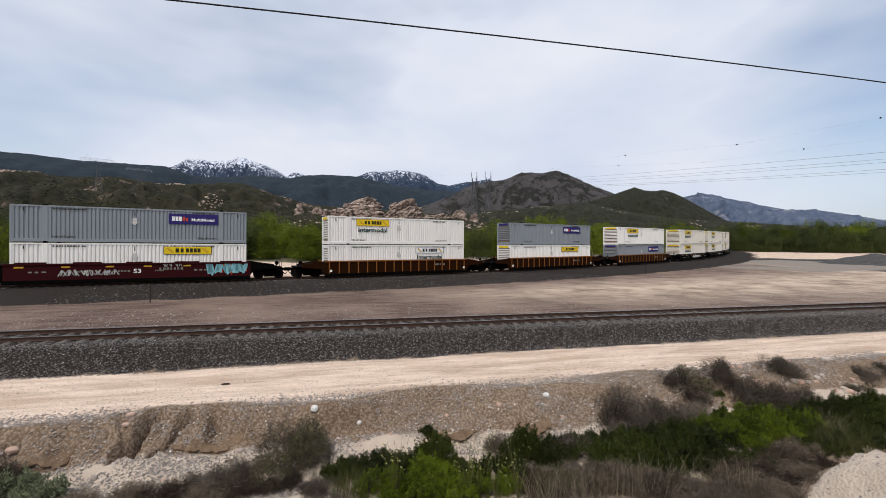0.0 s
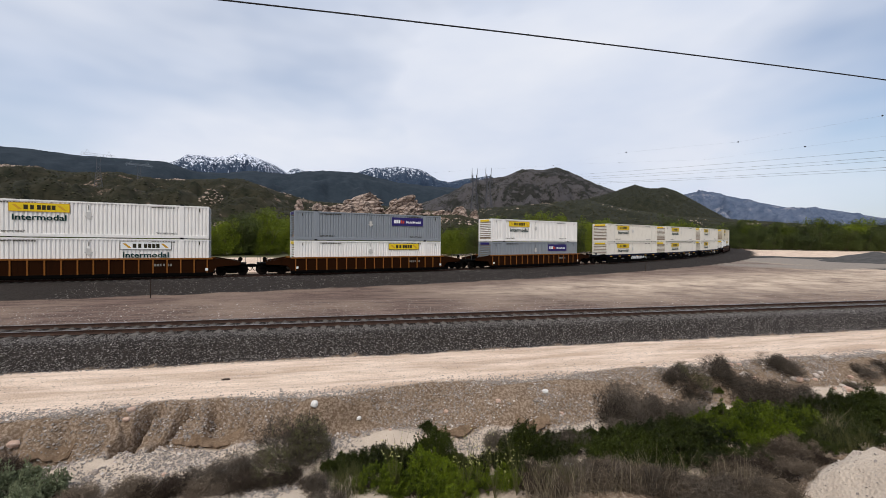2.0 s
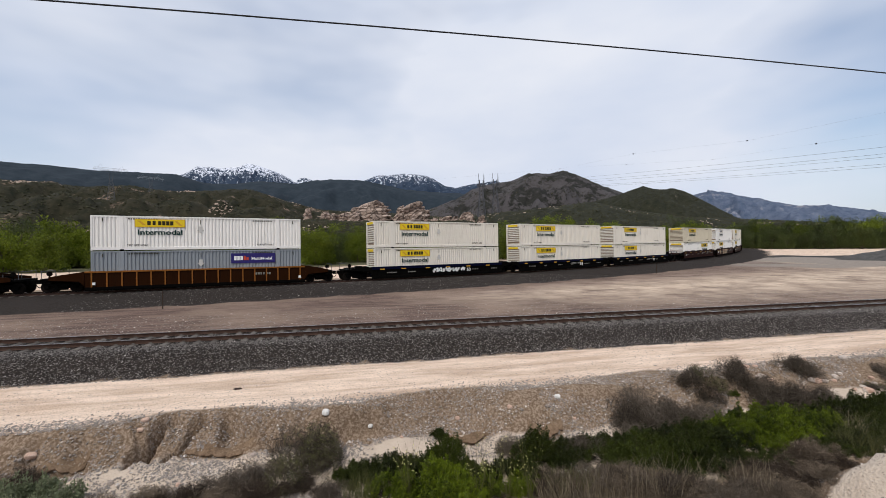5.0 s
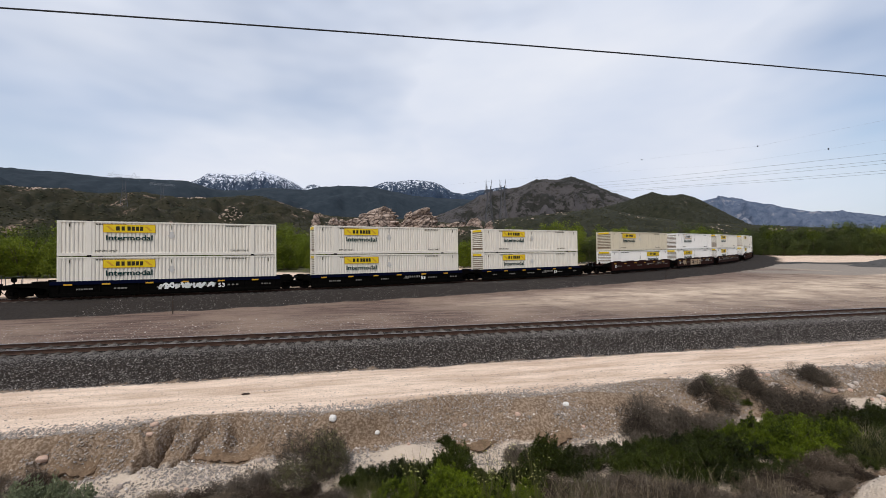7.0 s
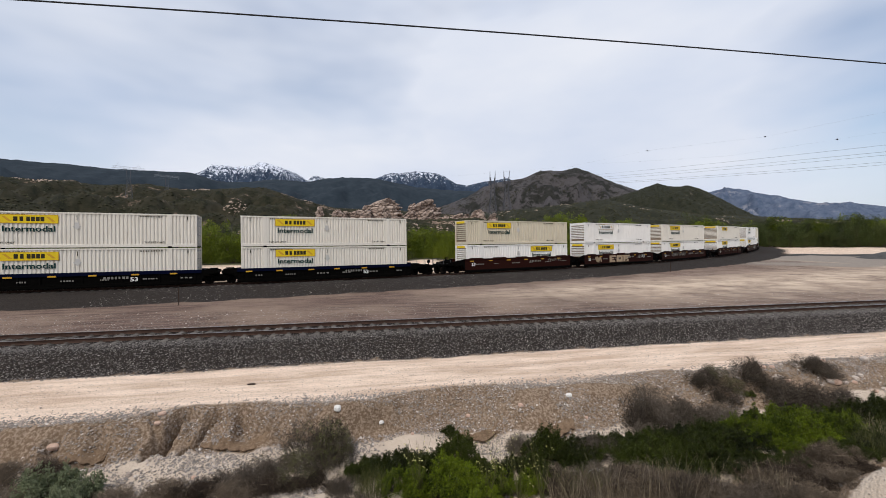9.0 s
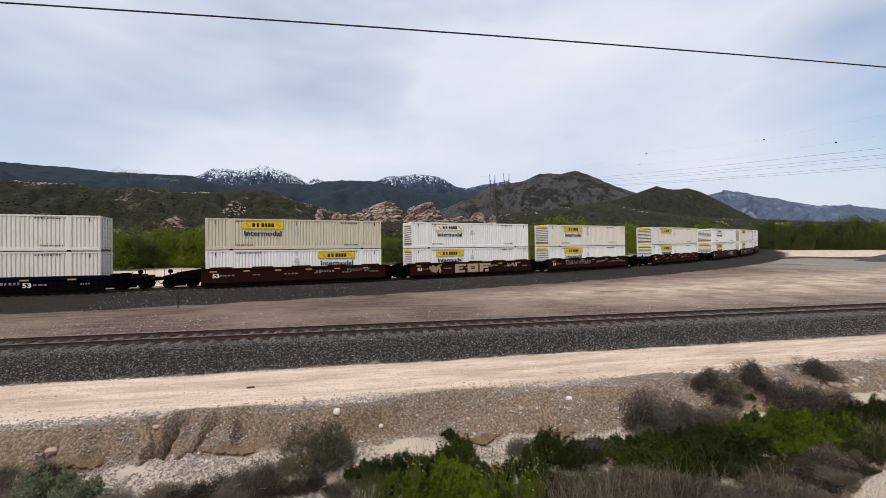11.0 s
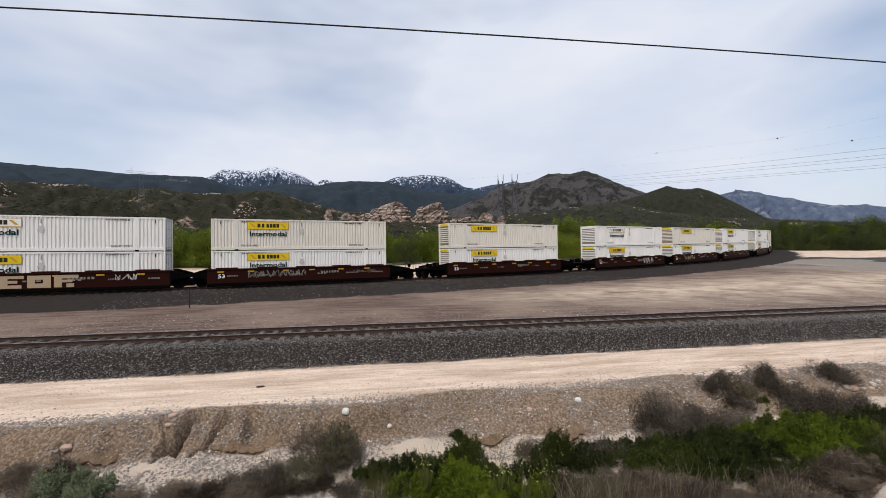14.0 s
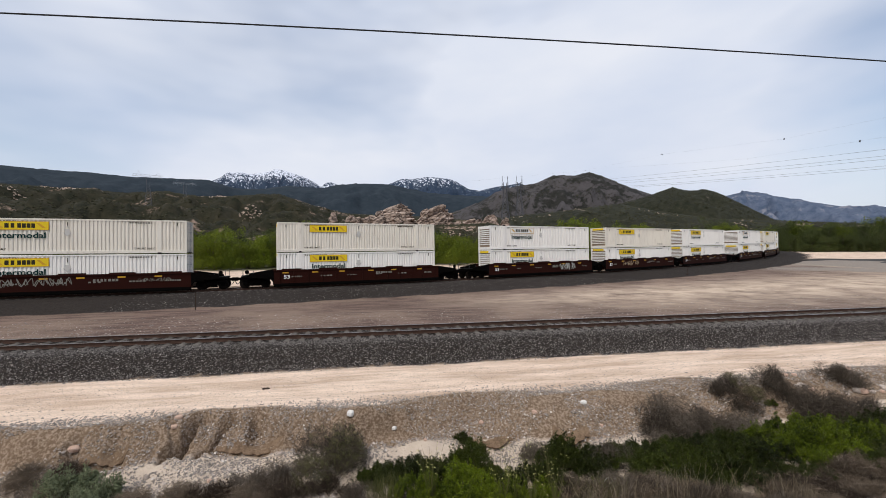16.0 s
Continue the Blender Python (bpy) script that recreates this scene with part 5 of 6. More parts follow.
def plant(kind, x, y, scale, turn=None, sink=0.05, squash=1.0):
    """Sets a bush of a kind at a place; the first use takes the model itself."""
    src = kind[bush_rng.randrange(len(kind))]
    s = Matrix.Diagonal((scale, scale, scale * squash, 1))
    m = Matrix.Translation((x, y, height_at(x, y) - sink)) @ Matrix.Rotation(bush_rng.uniform(0, 6.28) if turn is None else turn, 4, "Z")
    if src.name in used:
        ob = copy_thing(src, m)
    else:
        ob = src
        used.add(src.name)
        ob.matrix_basis = m
    ob.scale = (scale, scale, scale * squash)
    return ob


# half-dead and dry bushes in the wash below the gullied bank
plant(olives, -3.75, 10.3, 1.2)
for x, y, size in ((-5.9, 8.9, 0.75), (-5.1, 8.9, 0.7), (-4.4, 9.1, 0.75), (-3.8, 9.4, 0.7), (-3.3, 9.6, 0.6)):
    plant(reds, x, y, size, squash=0.85)
plant(dry, -3.2, 10.5, 0.62)
plant(dry, -4.6, 9.9, 0.72)
plant(dry, -5.3, 9.5, 0.66)
plant(reds, -6.6, 8.9, 0.80, squash=0.8)
plant(reds, -7.4, 8.6, 0.80, squash=0.8)
plant(reds, -9.9, 9.45, 0.72)
plant(reds, -10.7, 9.2, 0.8)
plant(reds, -9.9, 8.5, 0.8)
plant(sages, -8.7, 8.6, 1.25)
plant(sages, -7.9, 7.6, 0.9)
plant(sages, -9.6, 7.6, 1.0)
plant(dry, -2.7, 9.2, 0.6, squash=0.8)
plant(dry, -2.2, 8.6, 0.6, squash=0.8)
# small green plants on the open sand
plant(greens, -0.34, 11.95, 0.30, squash=1.15)
plant(fresh, 2.35, 11.55, 0.14)
plant(fresh, 9.75, 14.35, 0.22)
# dry bushes on the rubble slope
for x, y, size, flat in ((5.35, 12.7, 0.78, 1.0), (5.95, 12.9, 0.95, 1.1), (6.5, 12.6, 0.85, 1.0), (5.3, 12.1, 0.55, 0.9), (7.15, 13.1, 0.75, 0.9), (7.6, 12.7, 0.7, 0.8), (8.3, 13.1, 0.75, 0.7), (8.1, 14.35, 0.42, 1.1),
                         (8.65, 13.9, 0.55, 0.8), (10.0, 14.6, 0.72, 1.15), (10.5, 14.1, 0.8, 1.0), (11.0, 13.75, 0.85, 0.9), (11.6, 13.8, 0.95, 0.9), (12.2, 13.8, 0.75, 0.9), (10.2, 13.1, 0.7, 0.8), (11.4, 13.1, 0.8, 0.75),
                         (12.9, 15.65, 0.62, 1.0), (13.4, 15.45, 0.66, 0.9), (16.5, 15.8, 0.75, 0.55), (17.6, 16.0, 0.7, 0.55), (3.3, 11.5, 0.45, 0.7), (1.55, 11.35, 0.5, 0.8), (2.0, 11.2, 0.5, 0.8), (3.5, 10.9, 0.7, 0.8)):
    plant(dry, x, y + 0.15, size * 1.22, squash=flat * 1.08)
plant(olives, 8.75, 14.35, 0.85, squash=1.1)
plant(olives, 15.6, 15.3, 0.5, squash=0.5)
# the green belt in the wash: dark heads behind, fresh ones in front and in one bright run
for x, y, size, flat in ((-2.45, 10.0, 0.55, 0.85), (-1.95, 10.1, 0.62, 0.85), (-1.35, 10.2, 0.66, 0.9), (-0.85, 10.35, 0.62, 0.95), (-0.1, 10.75, 0.72, 1.05), (0.45, 10.4, 0.5, 0.9), (0.95, 10.3, 0.5, 0.9), (1.45, 10.45, 0.45, 0.9),
                         (2.35, 11.0, 0.72, 1.15), (2.85, 10.8, 0.66, 1.0), (1.8, 10.4, 0.6, 0.9), (3.3, 11.15, 0.55, 0.8), (3.9, 11.4, 0.6, 0.8), (4.5, 11.2, 0.7, 0.75), (5.2, 11.5, 0.72, 0.75), (5.9, 11.6, 0.75, 0.8),
                         (6.6, 11.6, 0.75, 0.8), (7.3, 11.7, 0.72, 0.85), (4.3, 10.6, 0.8, 0.8), (5.0, 10.9, 0.85, 0.85), (5.8, 11.0, 0.9, 0.85), (6.6, 11.1, 0.85, 0.85), (7.4, 11.2, 0.8, 0.85), (4.9, 10.2, 0.7, 0.7), (5.8, 10.4, 0.7, 0.75),
                         (6.7, 10.5, 0.7, 0.75), (12.1, 12.9, 0.85, 1.0), (12.9, 13.0, 0.85, 0.95), (13.8, 13.1, 0.9, 0.95), (14.8, 13.2, 0.9, 0.95), (12.5, 12.3, 0.8, 0.9), (13.5, 12.4, 0.9, 0.9), (14.5, 12.5, 0.9, 0.95), (11.4, 12.7, 0.7, 0.9)):
    plant(greens, x, y, size, squash=flat)
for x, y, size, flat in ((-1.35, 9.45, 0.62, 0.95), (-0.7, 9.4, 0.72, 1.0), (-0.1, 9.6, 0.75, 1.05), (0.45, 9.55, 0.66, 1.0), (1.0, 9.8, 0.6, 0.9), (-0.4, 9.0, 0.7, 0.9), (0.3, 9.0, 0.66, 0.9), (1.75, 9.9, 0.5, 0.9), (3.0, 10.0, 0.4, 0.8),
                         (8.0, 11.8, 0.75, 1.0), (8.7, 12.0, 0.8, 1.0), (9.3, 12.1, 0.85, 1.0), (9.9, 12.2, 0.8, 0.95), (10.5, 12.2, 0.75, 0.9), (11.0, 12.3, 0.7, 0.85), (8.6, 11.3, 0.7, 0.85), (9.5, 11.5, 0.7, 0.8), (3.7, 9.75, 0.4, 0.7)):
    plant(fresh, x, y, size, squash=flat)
plant(dry, 2.3, 10.2, 0.5, squash=0.9)
plant(reds, 2.2, 9.95, 0.42, squash=1.1)
plant(dry, 3.2, 10.35, 0.6, squash=0.9)
plant(dry, 4.0, 10.2, 0.6, squash=0.8)
for x, y, size in ((7.6, 10.5, 0.5), (8.3, 10.6, 0.5), (11.2, 11.5, 0.7), (11.9, 11.6, 0.75), (10.7, 11.2, 0.6), (6.3, 10.6, 0.4), (9.8, 11.0, 0.5), (10.2, 10.7, 0.45)):
    plant(greens, x, y, size, squash=0.7)
# brown bushes and stalks on the near slope
for x, y, size, flat in ((8.9, 10.6, 0.75, 1.05), (9.4, 10.7, 0.7, 1.0), (8.4, 10.3, 0.7, 0.9), (7.8, 9.9, 0.8, 0.9), (8.5, 9.7, 0.75, 0.8), (9.0, 10.1, 0.7, 0.8), (7.3, 9.6, 0.75, 0.9), (7.9, 9.2, 0.7, 0.8), (8.3, 9.1, 0.5, 0.8), (9.6, 10.4, 0.55, 0.8), (7.4, 10.2, 0.7, 0.9), (6.9, 10.0, 0.7, 0.9)):
    plant(reds, x, y, size, squash=flat)
for k in range(56):
    x = 2.2 + 6.0 * ((k * 0.618) % 1.0)
    y = 8.1 + 1.45 * ((k * 0.3820) % 1.0) + 0.06 * x
    if x / y > 0.86:
        continue
    plant(reds if k % 5 else dry, x, y, bush_rng.uniform(0.62, 0.86), squash=bush_rng.uniform(0.8, 1.05))


def dry_grass(name, label, material, patches, count, high, seed, thick=0.003):
    rng = random.Random(seed)
    sv, sf = [], []
    for px, py, r in patches:
        for _ in range(count):
            a, q = rng.uniform(0, 6.283), math.sqrt(rng.random()) * r
            x, y = px + q * math.cos(a), py + q * math.sin(a)
            p = Vector((x, y, height_at(x, y) - 0.02))
            h = high * rng.uniform(0.4, 1.2)
            lean = Vector((rng.uniform(-0.45, 0.45), rng.uniform(-0.45, 0.45), 0)) * h
            twig(sv, sf, [p, p + lean * 0.35 + Vector((0, 0, h * 0.6)), p + lean + Vector((0, 0, h))], thick, thick * 0.3, rng)
    return tagged(from_lists(name, sv, sf, material), label, "grass", kind="stuff")


dry_grass("dry_grass", "dry straw-coloured grass stalks among the bushes", M_STRAW, [(3.6, 8.9, 0.5), (4.4, 9.2, 0.5), (2.9, 8.9, 0.5), (5.1, 9.3, 0.6), (6.0, 9.4, 0.6), (6.8, 9.3, 0.5), (2.2, 9.0, 0.3), (11.2, 11.6, 0.25)], 60, 0.75, 71)
dry_grass("green_grass", "fresh green grass tufts between the bushes", M_LEAF_OLIVE, [(2.6, 9.6, 0.4), (3.0, 9.6, 0.35), (11.2, 11.3, 0.6), (10.6, 11.0, 0.5), (12.0, 11.7, 0.6), (-2.0, 9.3, 0.4)], 300, 0.5, 72, 0.004)


def flowering_weed(x, y, seed):
    rng = random.Random(seed)
    top = tagged(new("flowering_weed"), "spindly weed with tiny pale yellow flowers", "weed", "weeds on the near slope")
    sv, sf, fv, ff = [], [], [], []
    for _ in range(16):
        tip = Vector((rng.uniform(-0.35, 0.35), rng.uniform(-0.35, 0.35), rng.uniform(0.9, 1.6)))
        twig(sv, sf, [Vector((0, 0, 0)), tip * 0.5 + Vector((rng.uniform(-0.05, 0.05), 0, 0.05)), tip], 0.005, 0.002, rng)
        for j in range(2):
            q = tip * rng.uniform(0.6, 1.0) + Vector((rng.uniform(-0.07, 0.07), rng.uniform(-0.07, 0.07), 0))
            spray_leaves(rng, fv, ff, q, 0.008, 3, 0.018, 0.3, 0.9)
    tagged(from_lists("stalk", sv, sf, M_LEAF_OLIVE, top), kind="stuff")
    from_lists("blossom", fv, ff, M_FLOWER, top, "pale yellow flowers")
    top.matrix_basis = Matrix.Translation((x, y, height_at(x, y)))
    return top


M_FLOWER = surface("pale_yellow_petals", (0.55, 0.5, 0.12), (0.75, 0.72, 0.35), rough=0.7)
for k, (x, y) in enumerate(((0.6, 9.2), (0.9, 9.4), (1.3, 9.3), (-0.9, 9.0), (1.8, 9.3))):
    flowering_weed(x, y, 80 + k)


# ---- trees ----
def tree(name, label, leaf, high, wide, seed, clumps=180, leaves=64, size=0.27, group="trees behind the train"):
    rng = random.Random(seed)
    top = tagged(new(name), label, "tree", group)
    sv, sf, lv, lf = [], [], [], []
    stems = rng.randint(2, 4)
    limbs = []
    for _ in range(stems):
        a = rng.uniform(0, 6.283)
        base = Vector((0.3 * math.cos(a), 0.3 * math.sin(a), -0.3))
        fork = Vector((wide * 0.12 * math.cos(a), wide * 0.12 * math.sin(a), high * 0.3))
        twig(sv, sf, [base, fork], 0.22, 0.14, rng)
        for _ in range(5):
            b = a + rng.uniform(-1.3, 1.3)
            r = wide * rng.uniform(0.15, 0.42)
            e = Vector((r * math.cos(b), r * math.sin(b), high * rng.uniform(0.5, 0.92)))
            twig(sv, sf, [fork, fork.lerp(e, 0.5) + Vector((0, 0, high * 0.05)), e], 0.11, 0.03, rng)
            limbs.append((fork, e))
    for k in range(clumps):
        f, e = limbs[k % len(limbs)]
        a, q = rng.uniform(0, 6.283), rng.random() ** 0.5
        lump = 0.8 + 0.4 * noise.noise((math.cos(a) * 1.5 + seed, math.sin(a) * 1.5, q + seed))
        z = high * (0.04 + 0.90 * math.sqrt(max(0.02, 1 - q * q * 0.95)) * lump * rng.uniform(0.08, 1.0))
        c = Vector((wide / 2 * q * lump * math.cos(a), wide / 2 * q * lump * math.sin(a), z))
        if rng.random() < 0.3:
            c = f.lerp(e, rng.uniform(0.5, 1.1)) + Vector((rng.uniform(-1, 1), rng.uniform(-1, 1), rng.uniform(-0.5, 0.8))) * 0.8
        spray_leaves(rng, lv, lf, c, rng.uniform(0.5, 1.05) * wide / 7, leaves, size, 0.4, 0.55)
    from_lists("trunk", sv, sf, M_BARK, top)
    from_lists("crown", lv, lf, leaf, top)
    return top


tree_rng = random.Random(21)
willows = [tree("willow_tree", "bright green spring willow in the riverbed", M_LEAF_WILLOW, 7.5, 8.0, 100 + k) for k in range(4)]
darks = [tree("cottonwood_tree", "dark olive-green tree with dense uneven crown", M_LEAF_OAK, 9.0, 9.5, 110 + k) for k in range(3)]
used_trees = set()


def set_tree(kind, az_deg, dist, top_el, squash=1.0):
    a = math.radians(az_deg)
    x, y = dist * math.sin(a), dist * math.cos(a)
    z = height_at(x, y)
    src = kind[tree_rng.randrange(len(kind))]
    want = max(3.0, EYE[2] + dist * math.tan(math.radians(top_el)) - z)
    s = want / (7.5 if kind is willows else 9.0)
    m = Matrix.Translation((x, y, z)) @ Matrix.Rotation(tree_rng.uniform(0, 6.28), 4, "Z")
    if src.name in used_trees:
        ob = copy_thing(src, m)
    else:
        ob = src
        used_trees.add(src.name)
        ob.matrix_basis = m
    wide = max(s, 0.75)
    ob.scale = (wide, wide, s)
    return ob


for k in range(74):
    az = -64 + k * 1.30 + tree_rng.uniform(-0.5, 0.5)
    el = 2.3 + 0.9 * noise.noise((az * 0.22, 0, 4)) + tree_rng.uniform(-0.35, 0.35)
    d = tree_rng.uniform(98, 120) + 50 * float(smooth(5, 34, np.array(az)))
    set_tree(willows if noise.noise((az * 0.3, 3, 0)) > -0.25 else darks, az, d, el)
    if k % 2 == 0:
        set_tree(darks if tree_rng.random() < 0.5 else willows, az + 0.6, d + 28, el + 0.6 + tree_rng.uniform(-0.2, 0.4))
for az, d, el in ((-22.5, 140, 4.2), (-21.5, 142, 3.9), (12.5, 190, 4.2), (14.0, 190, 4.1), (15.4, 195, 3.9), (-44, 120, 3.4), (-17, 125, 3.4)):
    set_tree(willows, az, d, el)
for k in range(34):
    az = 33.5 + k * 0.72 + tree_rng.uniform(-0.3, 0.3)
    set_tree(willows if k % 4 == 1 else darks, az, 225 + tree_rng.uniform(-18, 25), 2.65 + 0.35 * noise.noise((az * 0.5, 1, 0)) + tree_rng.uniform(-0.3, 0.3))
    if k % 2:
        set_tree(darks, az + 0.3, 195 + tree_rng.uniform(-8, 8), 1.7 + tree_rng.uniform(-0.4, 0.4))


# ---- scrub and boulders on the hillsides ----
def scatter_on(src, name, label, material, count, size, seed, flat=0.7, cluster=None, sink=0.62):
    """Small irregular lumps seated on a hill's surface; joined, as nobody could count them."""
    rng = random.Random(seed)
    me = src.data
    verts, faces = [], []
    n = len(me.polygons)
    tries = 0
    while len(verts) < count * 6 and tries < count * 30:
        tries += 1
        f = me.polygons[rng.randrange(n)]
        q = [me.vertices[i].co for i in f.vertices]
        a, b = rng.random(), rng.random()
        p = q[0].lerp(q[1], a).lerp(q[3].lerp(q[2], a), b)
        if cluster is not None and noise.fractal((p.x * cluster[0], p.y * cluster[0], seed * 0.37 + p.z * cluster[0]), 1.0, 2.0, 3) < cluster[1]:
            continue
        r = size * rng.uniform(0.4, 1.5)
        b0 = len(verts)
        t = rng.uniform(0, 6.28)
        for dx, dy, dz in ((1, 0, 0), (0, 1, 0), (-1, 0, 0), (0, -1, 0), (0, 0, 1), (0, 0, -1)):
            k = r * rng.uniform(0.7, 1.25)
            verts.append((p.x + k * (dx * math.cos(t) - dy * math.sin(t)), p.y + k * (dx * math.sin(t) + dy * math.cos(t)), p.z + k * flat * dz + r * (flat - sink)))
        faces += [(b0, b0 + 1, b0 + 4), (b0 + 1, b0 + 2, b0 + 4), (b0 + 2, b0 + 3, b0 + 4), (b0 + 3, b0, b0 + 4), (b0 + 1, b0, b0 + 5), (b0 + 2, b0 + 1, b0 + 5), (b0 + 3, b0 + 2, b0 + 5), (b0, b0 + 3, b0 + 5)]
    return tagged(from_lists(name, verts, faces, material), label, "scrub" if "scrub" in name else "boulders", kind="stuff")


M_SCRUB = leafy("chaparral_scrub", [(0, (0.015, 0.017, 0.008)), (0.6, (0.033, 0.033, 0.017)), (1, (0.062, 0.058, 0.032))], 0.9)
M_PINKROCK = surface("pink_sandstone", (0.20, 0.135, 0.10), (0.56, 0.44, 0.36), scale=0.12, fine=1.2, bump=0.6, dist=0.4, rough=0.95)
hills = {o.name: o for o in scene.objects if o.type == "MESH" and o.name.startswith(("hill_", "mountain_rocky"))}
scatter_on(hills["hill_left"], "hillside_scrub", "dark chaparral scrub covering the foothills", M_SCRUB, 32000, 1.05, 1, cluster=(0.012, -0.35))
scatter_on(hills["hill_knoll"], "hillside_scrub", "dense dark brush on the knoll", M_SCRUB, 9000, 0.9, 7)
scatter_on(hills["hill_knoll"], "hillside_boulders", "pale sandstone boulders on the knoll", M_PINKROCK, 420, 1.0, 8, cluster=(0.03, 0.35), sink=0.5)
scatter_on(hills["hill_middle"], "hillside_scrub", "dark green scrub covering the low hill", M_SCRUB, 15000, 1.1, 2)
scatter_on(hills["hill_right"], "hillside_scrub", "dark scrub on the valley-end hills", M_SCRUB, 11000, 1.3, 3)
scatter_on(hills["mountain_rocky"], "hillside_scrub", "sparse dark scrub on the rocky mountain", M_SCRUB, 9000, 1.6, 4, cluster=(0.006, 0.0))
scatter_on(hills["hill_left"], "hillside_boulders", "pink sandstone boulders strewn over the foothills", M_PINKROCK, 3600, 1.5, 5, flat=0.55, cluster=(0.011, 0.33), sink=0.5)
scatter_on(hills["hill_middle"], "hillside_boulders", "pale boulders strewn over the low hill", M_PINKROCK, 900, 1.3, 6, flat=0.55, cluster=(0.012, 0.36), sink=0.5)


def sandstone_material():
    """Pale pink beds that dip to one side, parted by dark cracks."""
    m, n, l, b = nodes_of("layered_sandstone", 0.95)
    v = place(n, l, 0.03, 0.03, 0.55)
    c = ramp(n, l, grain(n, l, 1.0, 8, 0.7, v), [(0.34, (0.11, 0.075, 0.058)), (0.46, (0.30, 0.225, 0.18)), (0.66, (0.52, 0.42, 0.36))])
    vor = n.new("ShaderNodeTexVoronoi")
    vor.feature = "DISTANCE_TO_EDGE"
    vor.inputs["Scale"].default_value = 0.16
    l.new(place(n, l, 1, 1, 1.6), vor.inputs["Vector"])
    c = blend(n, l, ramp(n, l, vor.outputs["Distance"], [(0.0, (0.85, 0.85, 0.85)), (0.09, (0, 0, 0))]), c, (0.05, 0.035, 0.028))
    l.new(c, b.inputs["Base Color"])
    relief(n, l, b, vor.outputs["Distance"], 0.7, 1.5)
    return m


M_SANDSTONE = sandstone_material()


def sandstone(az_deg, dist, width_deg, top_el, skew, seed, deep=0.6):
    """An outcrop of tilted beds: each bed a worn slab, stepped back from the one below, rising to a rounded face."""
    rng = random.Random(seed * 91)
    a = math.radians(az_deg)
    wide = dist * math.radians(width_deg)
    base = 22.0
    h = EYE[2] + dist * math.tan(math.radians(top_el)) - base
    dip = math.radians(15 + 11 * rng.random()) * (1 if skew >= 0 else -1)
    beds = max(4, round(h / 4.6))
    top = tagged(new("sandstone_outcrop"), "pale pink layered sandstone outcrop above the riverbed trees", "rock", "sandstone outcrops")
    slabs, high = [], 0.0
    for k in range(beds):
        q = k / (beds - 1)
        z0 = -2 + (h + 2) * q * 0.80
        swell = math.sqrt(max(0.12, 1 - q ** 2.2))
        x0 = -wide / 2 * (0.25 + 0.75 * swell) * (1 - 0.25 * q) + rng.uniform(-0.03, 0.03) * wide
        x1 = wide / 2 * (0.45 + 0.55 * swell) + rng.uniform(-0.03, 0.03) * wide
        if skew < 0:
            x0, x1 = -x1, -x0
        y1 = wide * deep / 2
        y0 = -y1 * (1.0 - 0.55 * q) + rng.uniform(-0.04, 0.07) * wide
        th = h / beds * rng.uniform(1.25, 1.9)
        cx, cy = (x0 + x1) / 2, (y0 + y1) / 2
        bm = bmesh.new()
        bmesh.ops.create_cube(bm, size=1.0, matrix=Matrix.LocRotScale((cx, cy, z0 + th / 2), None, (x1 - x0, y1 - y0, th)))
        bmesh.ops.subdivide_edges(bm, edges=list(bm.edges), cuts=10, use_grid_fill=True)
        for v in bm.verts:
            p = v.co.copy()
            fx, fy, fz = (p.x - cx) / (x1 - x0) * 2, (p.y - cy) / (y1 - y0) * 2, (p.z - z0 - th / 2) / th * 2
            n1 = noise.fractal(p * 0.10 + Vector((seed * 5, k * 0.6, 0)), 0.8, 2.0, 4)
            n2 = noise.noise(p * 0.45 + Vector((k, seed, 3)))
            v.co.x = cx + (p.x - cx) * (1 - 0.13 * fy * fy - 0.10 * fz * fz) + 0.07 * wide * n1
            v.co.y = cy + (p.y - cy) * (1 - 0.22 * fx * fx - 0.10 * fz * fz) - 3.0 * n1 + 0.7 * n2
            v.co.z = z0 + th / 2 + (p.z - z0 - th / 2) * (1 - 0.55 * fx ** 4) + math.tan(dip) * p.x * 0.8 + 0.5 * n2 + 1.2 * n1
            high = max(high, v.co.z)
        slabs.append(bm)
    for bm in slabs:
        bmesh.ops.scale(bm, vec=(1, 1, h / high), verts=bm.verts)
        part("slab", bm, M_SANDSTONE, top)
    top.matrix_basis = Matrix.Translation((dist * math.sin(a), dist * math.cos(a), base)) @ Matrix.Rotation(-a, 4, "Z")
    return top


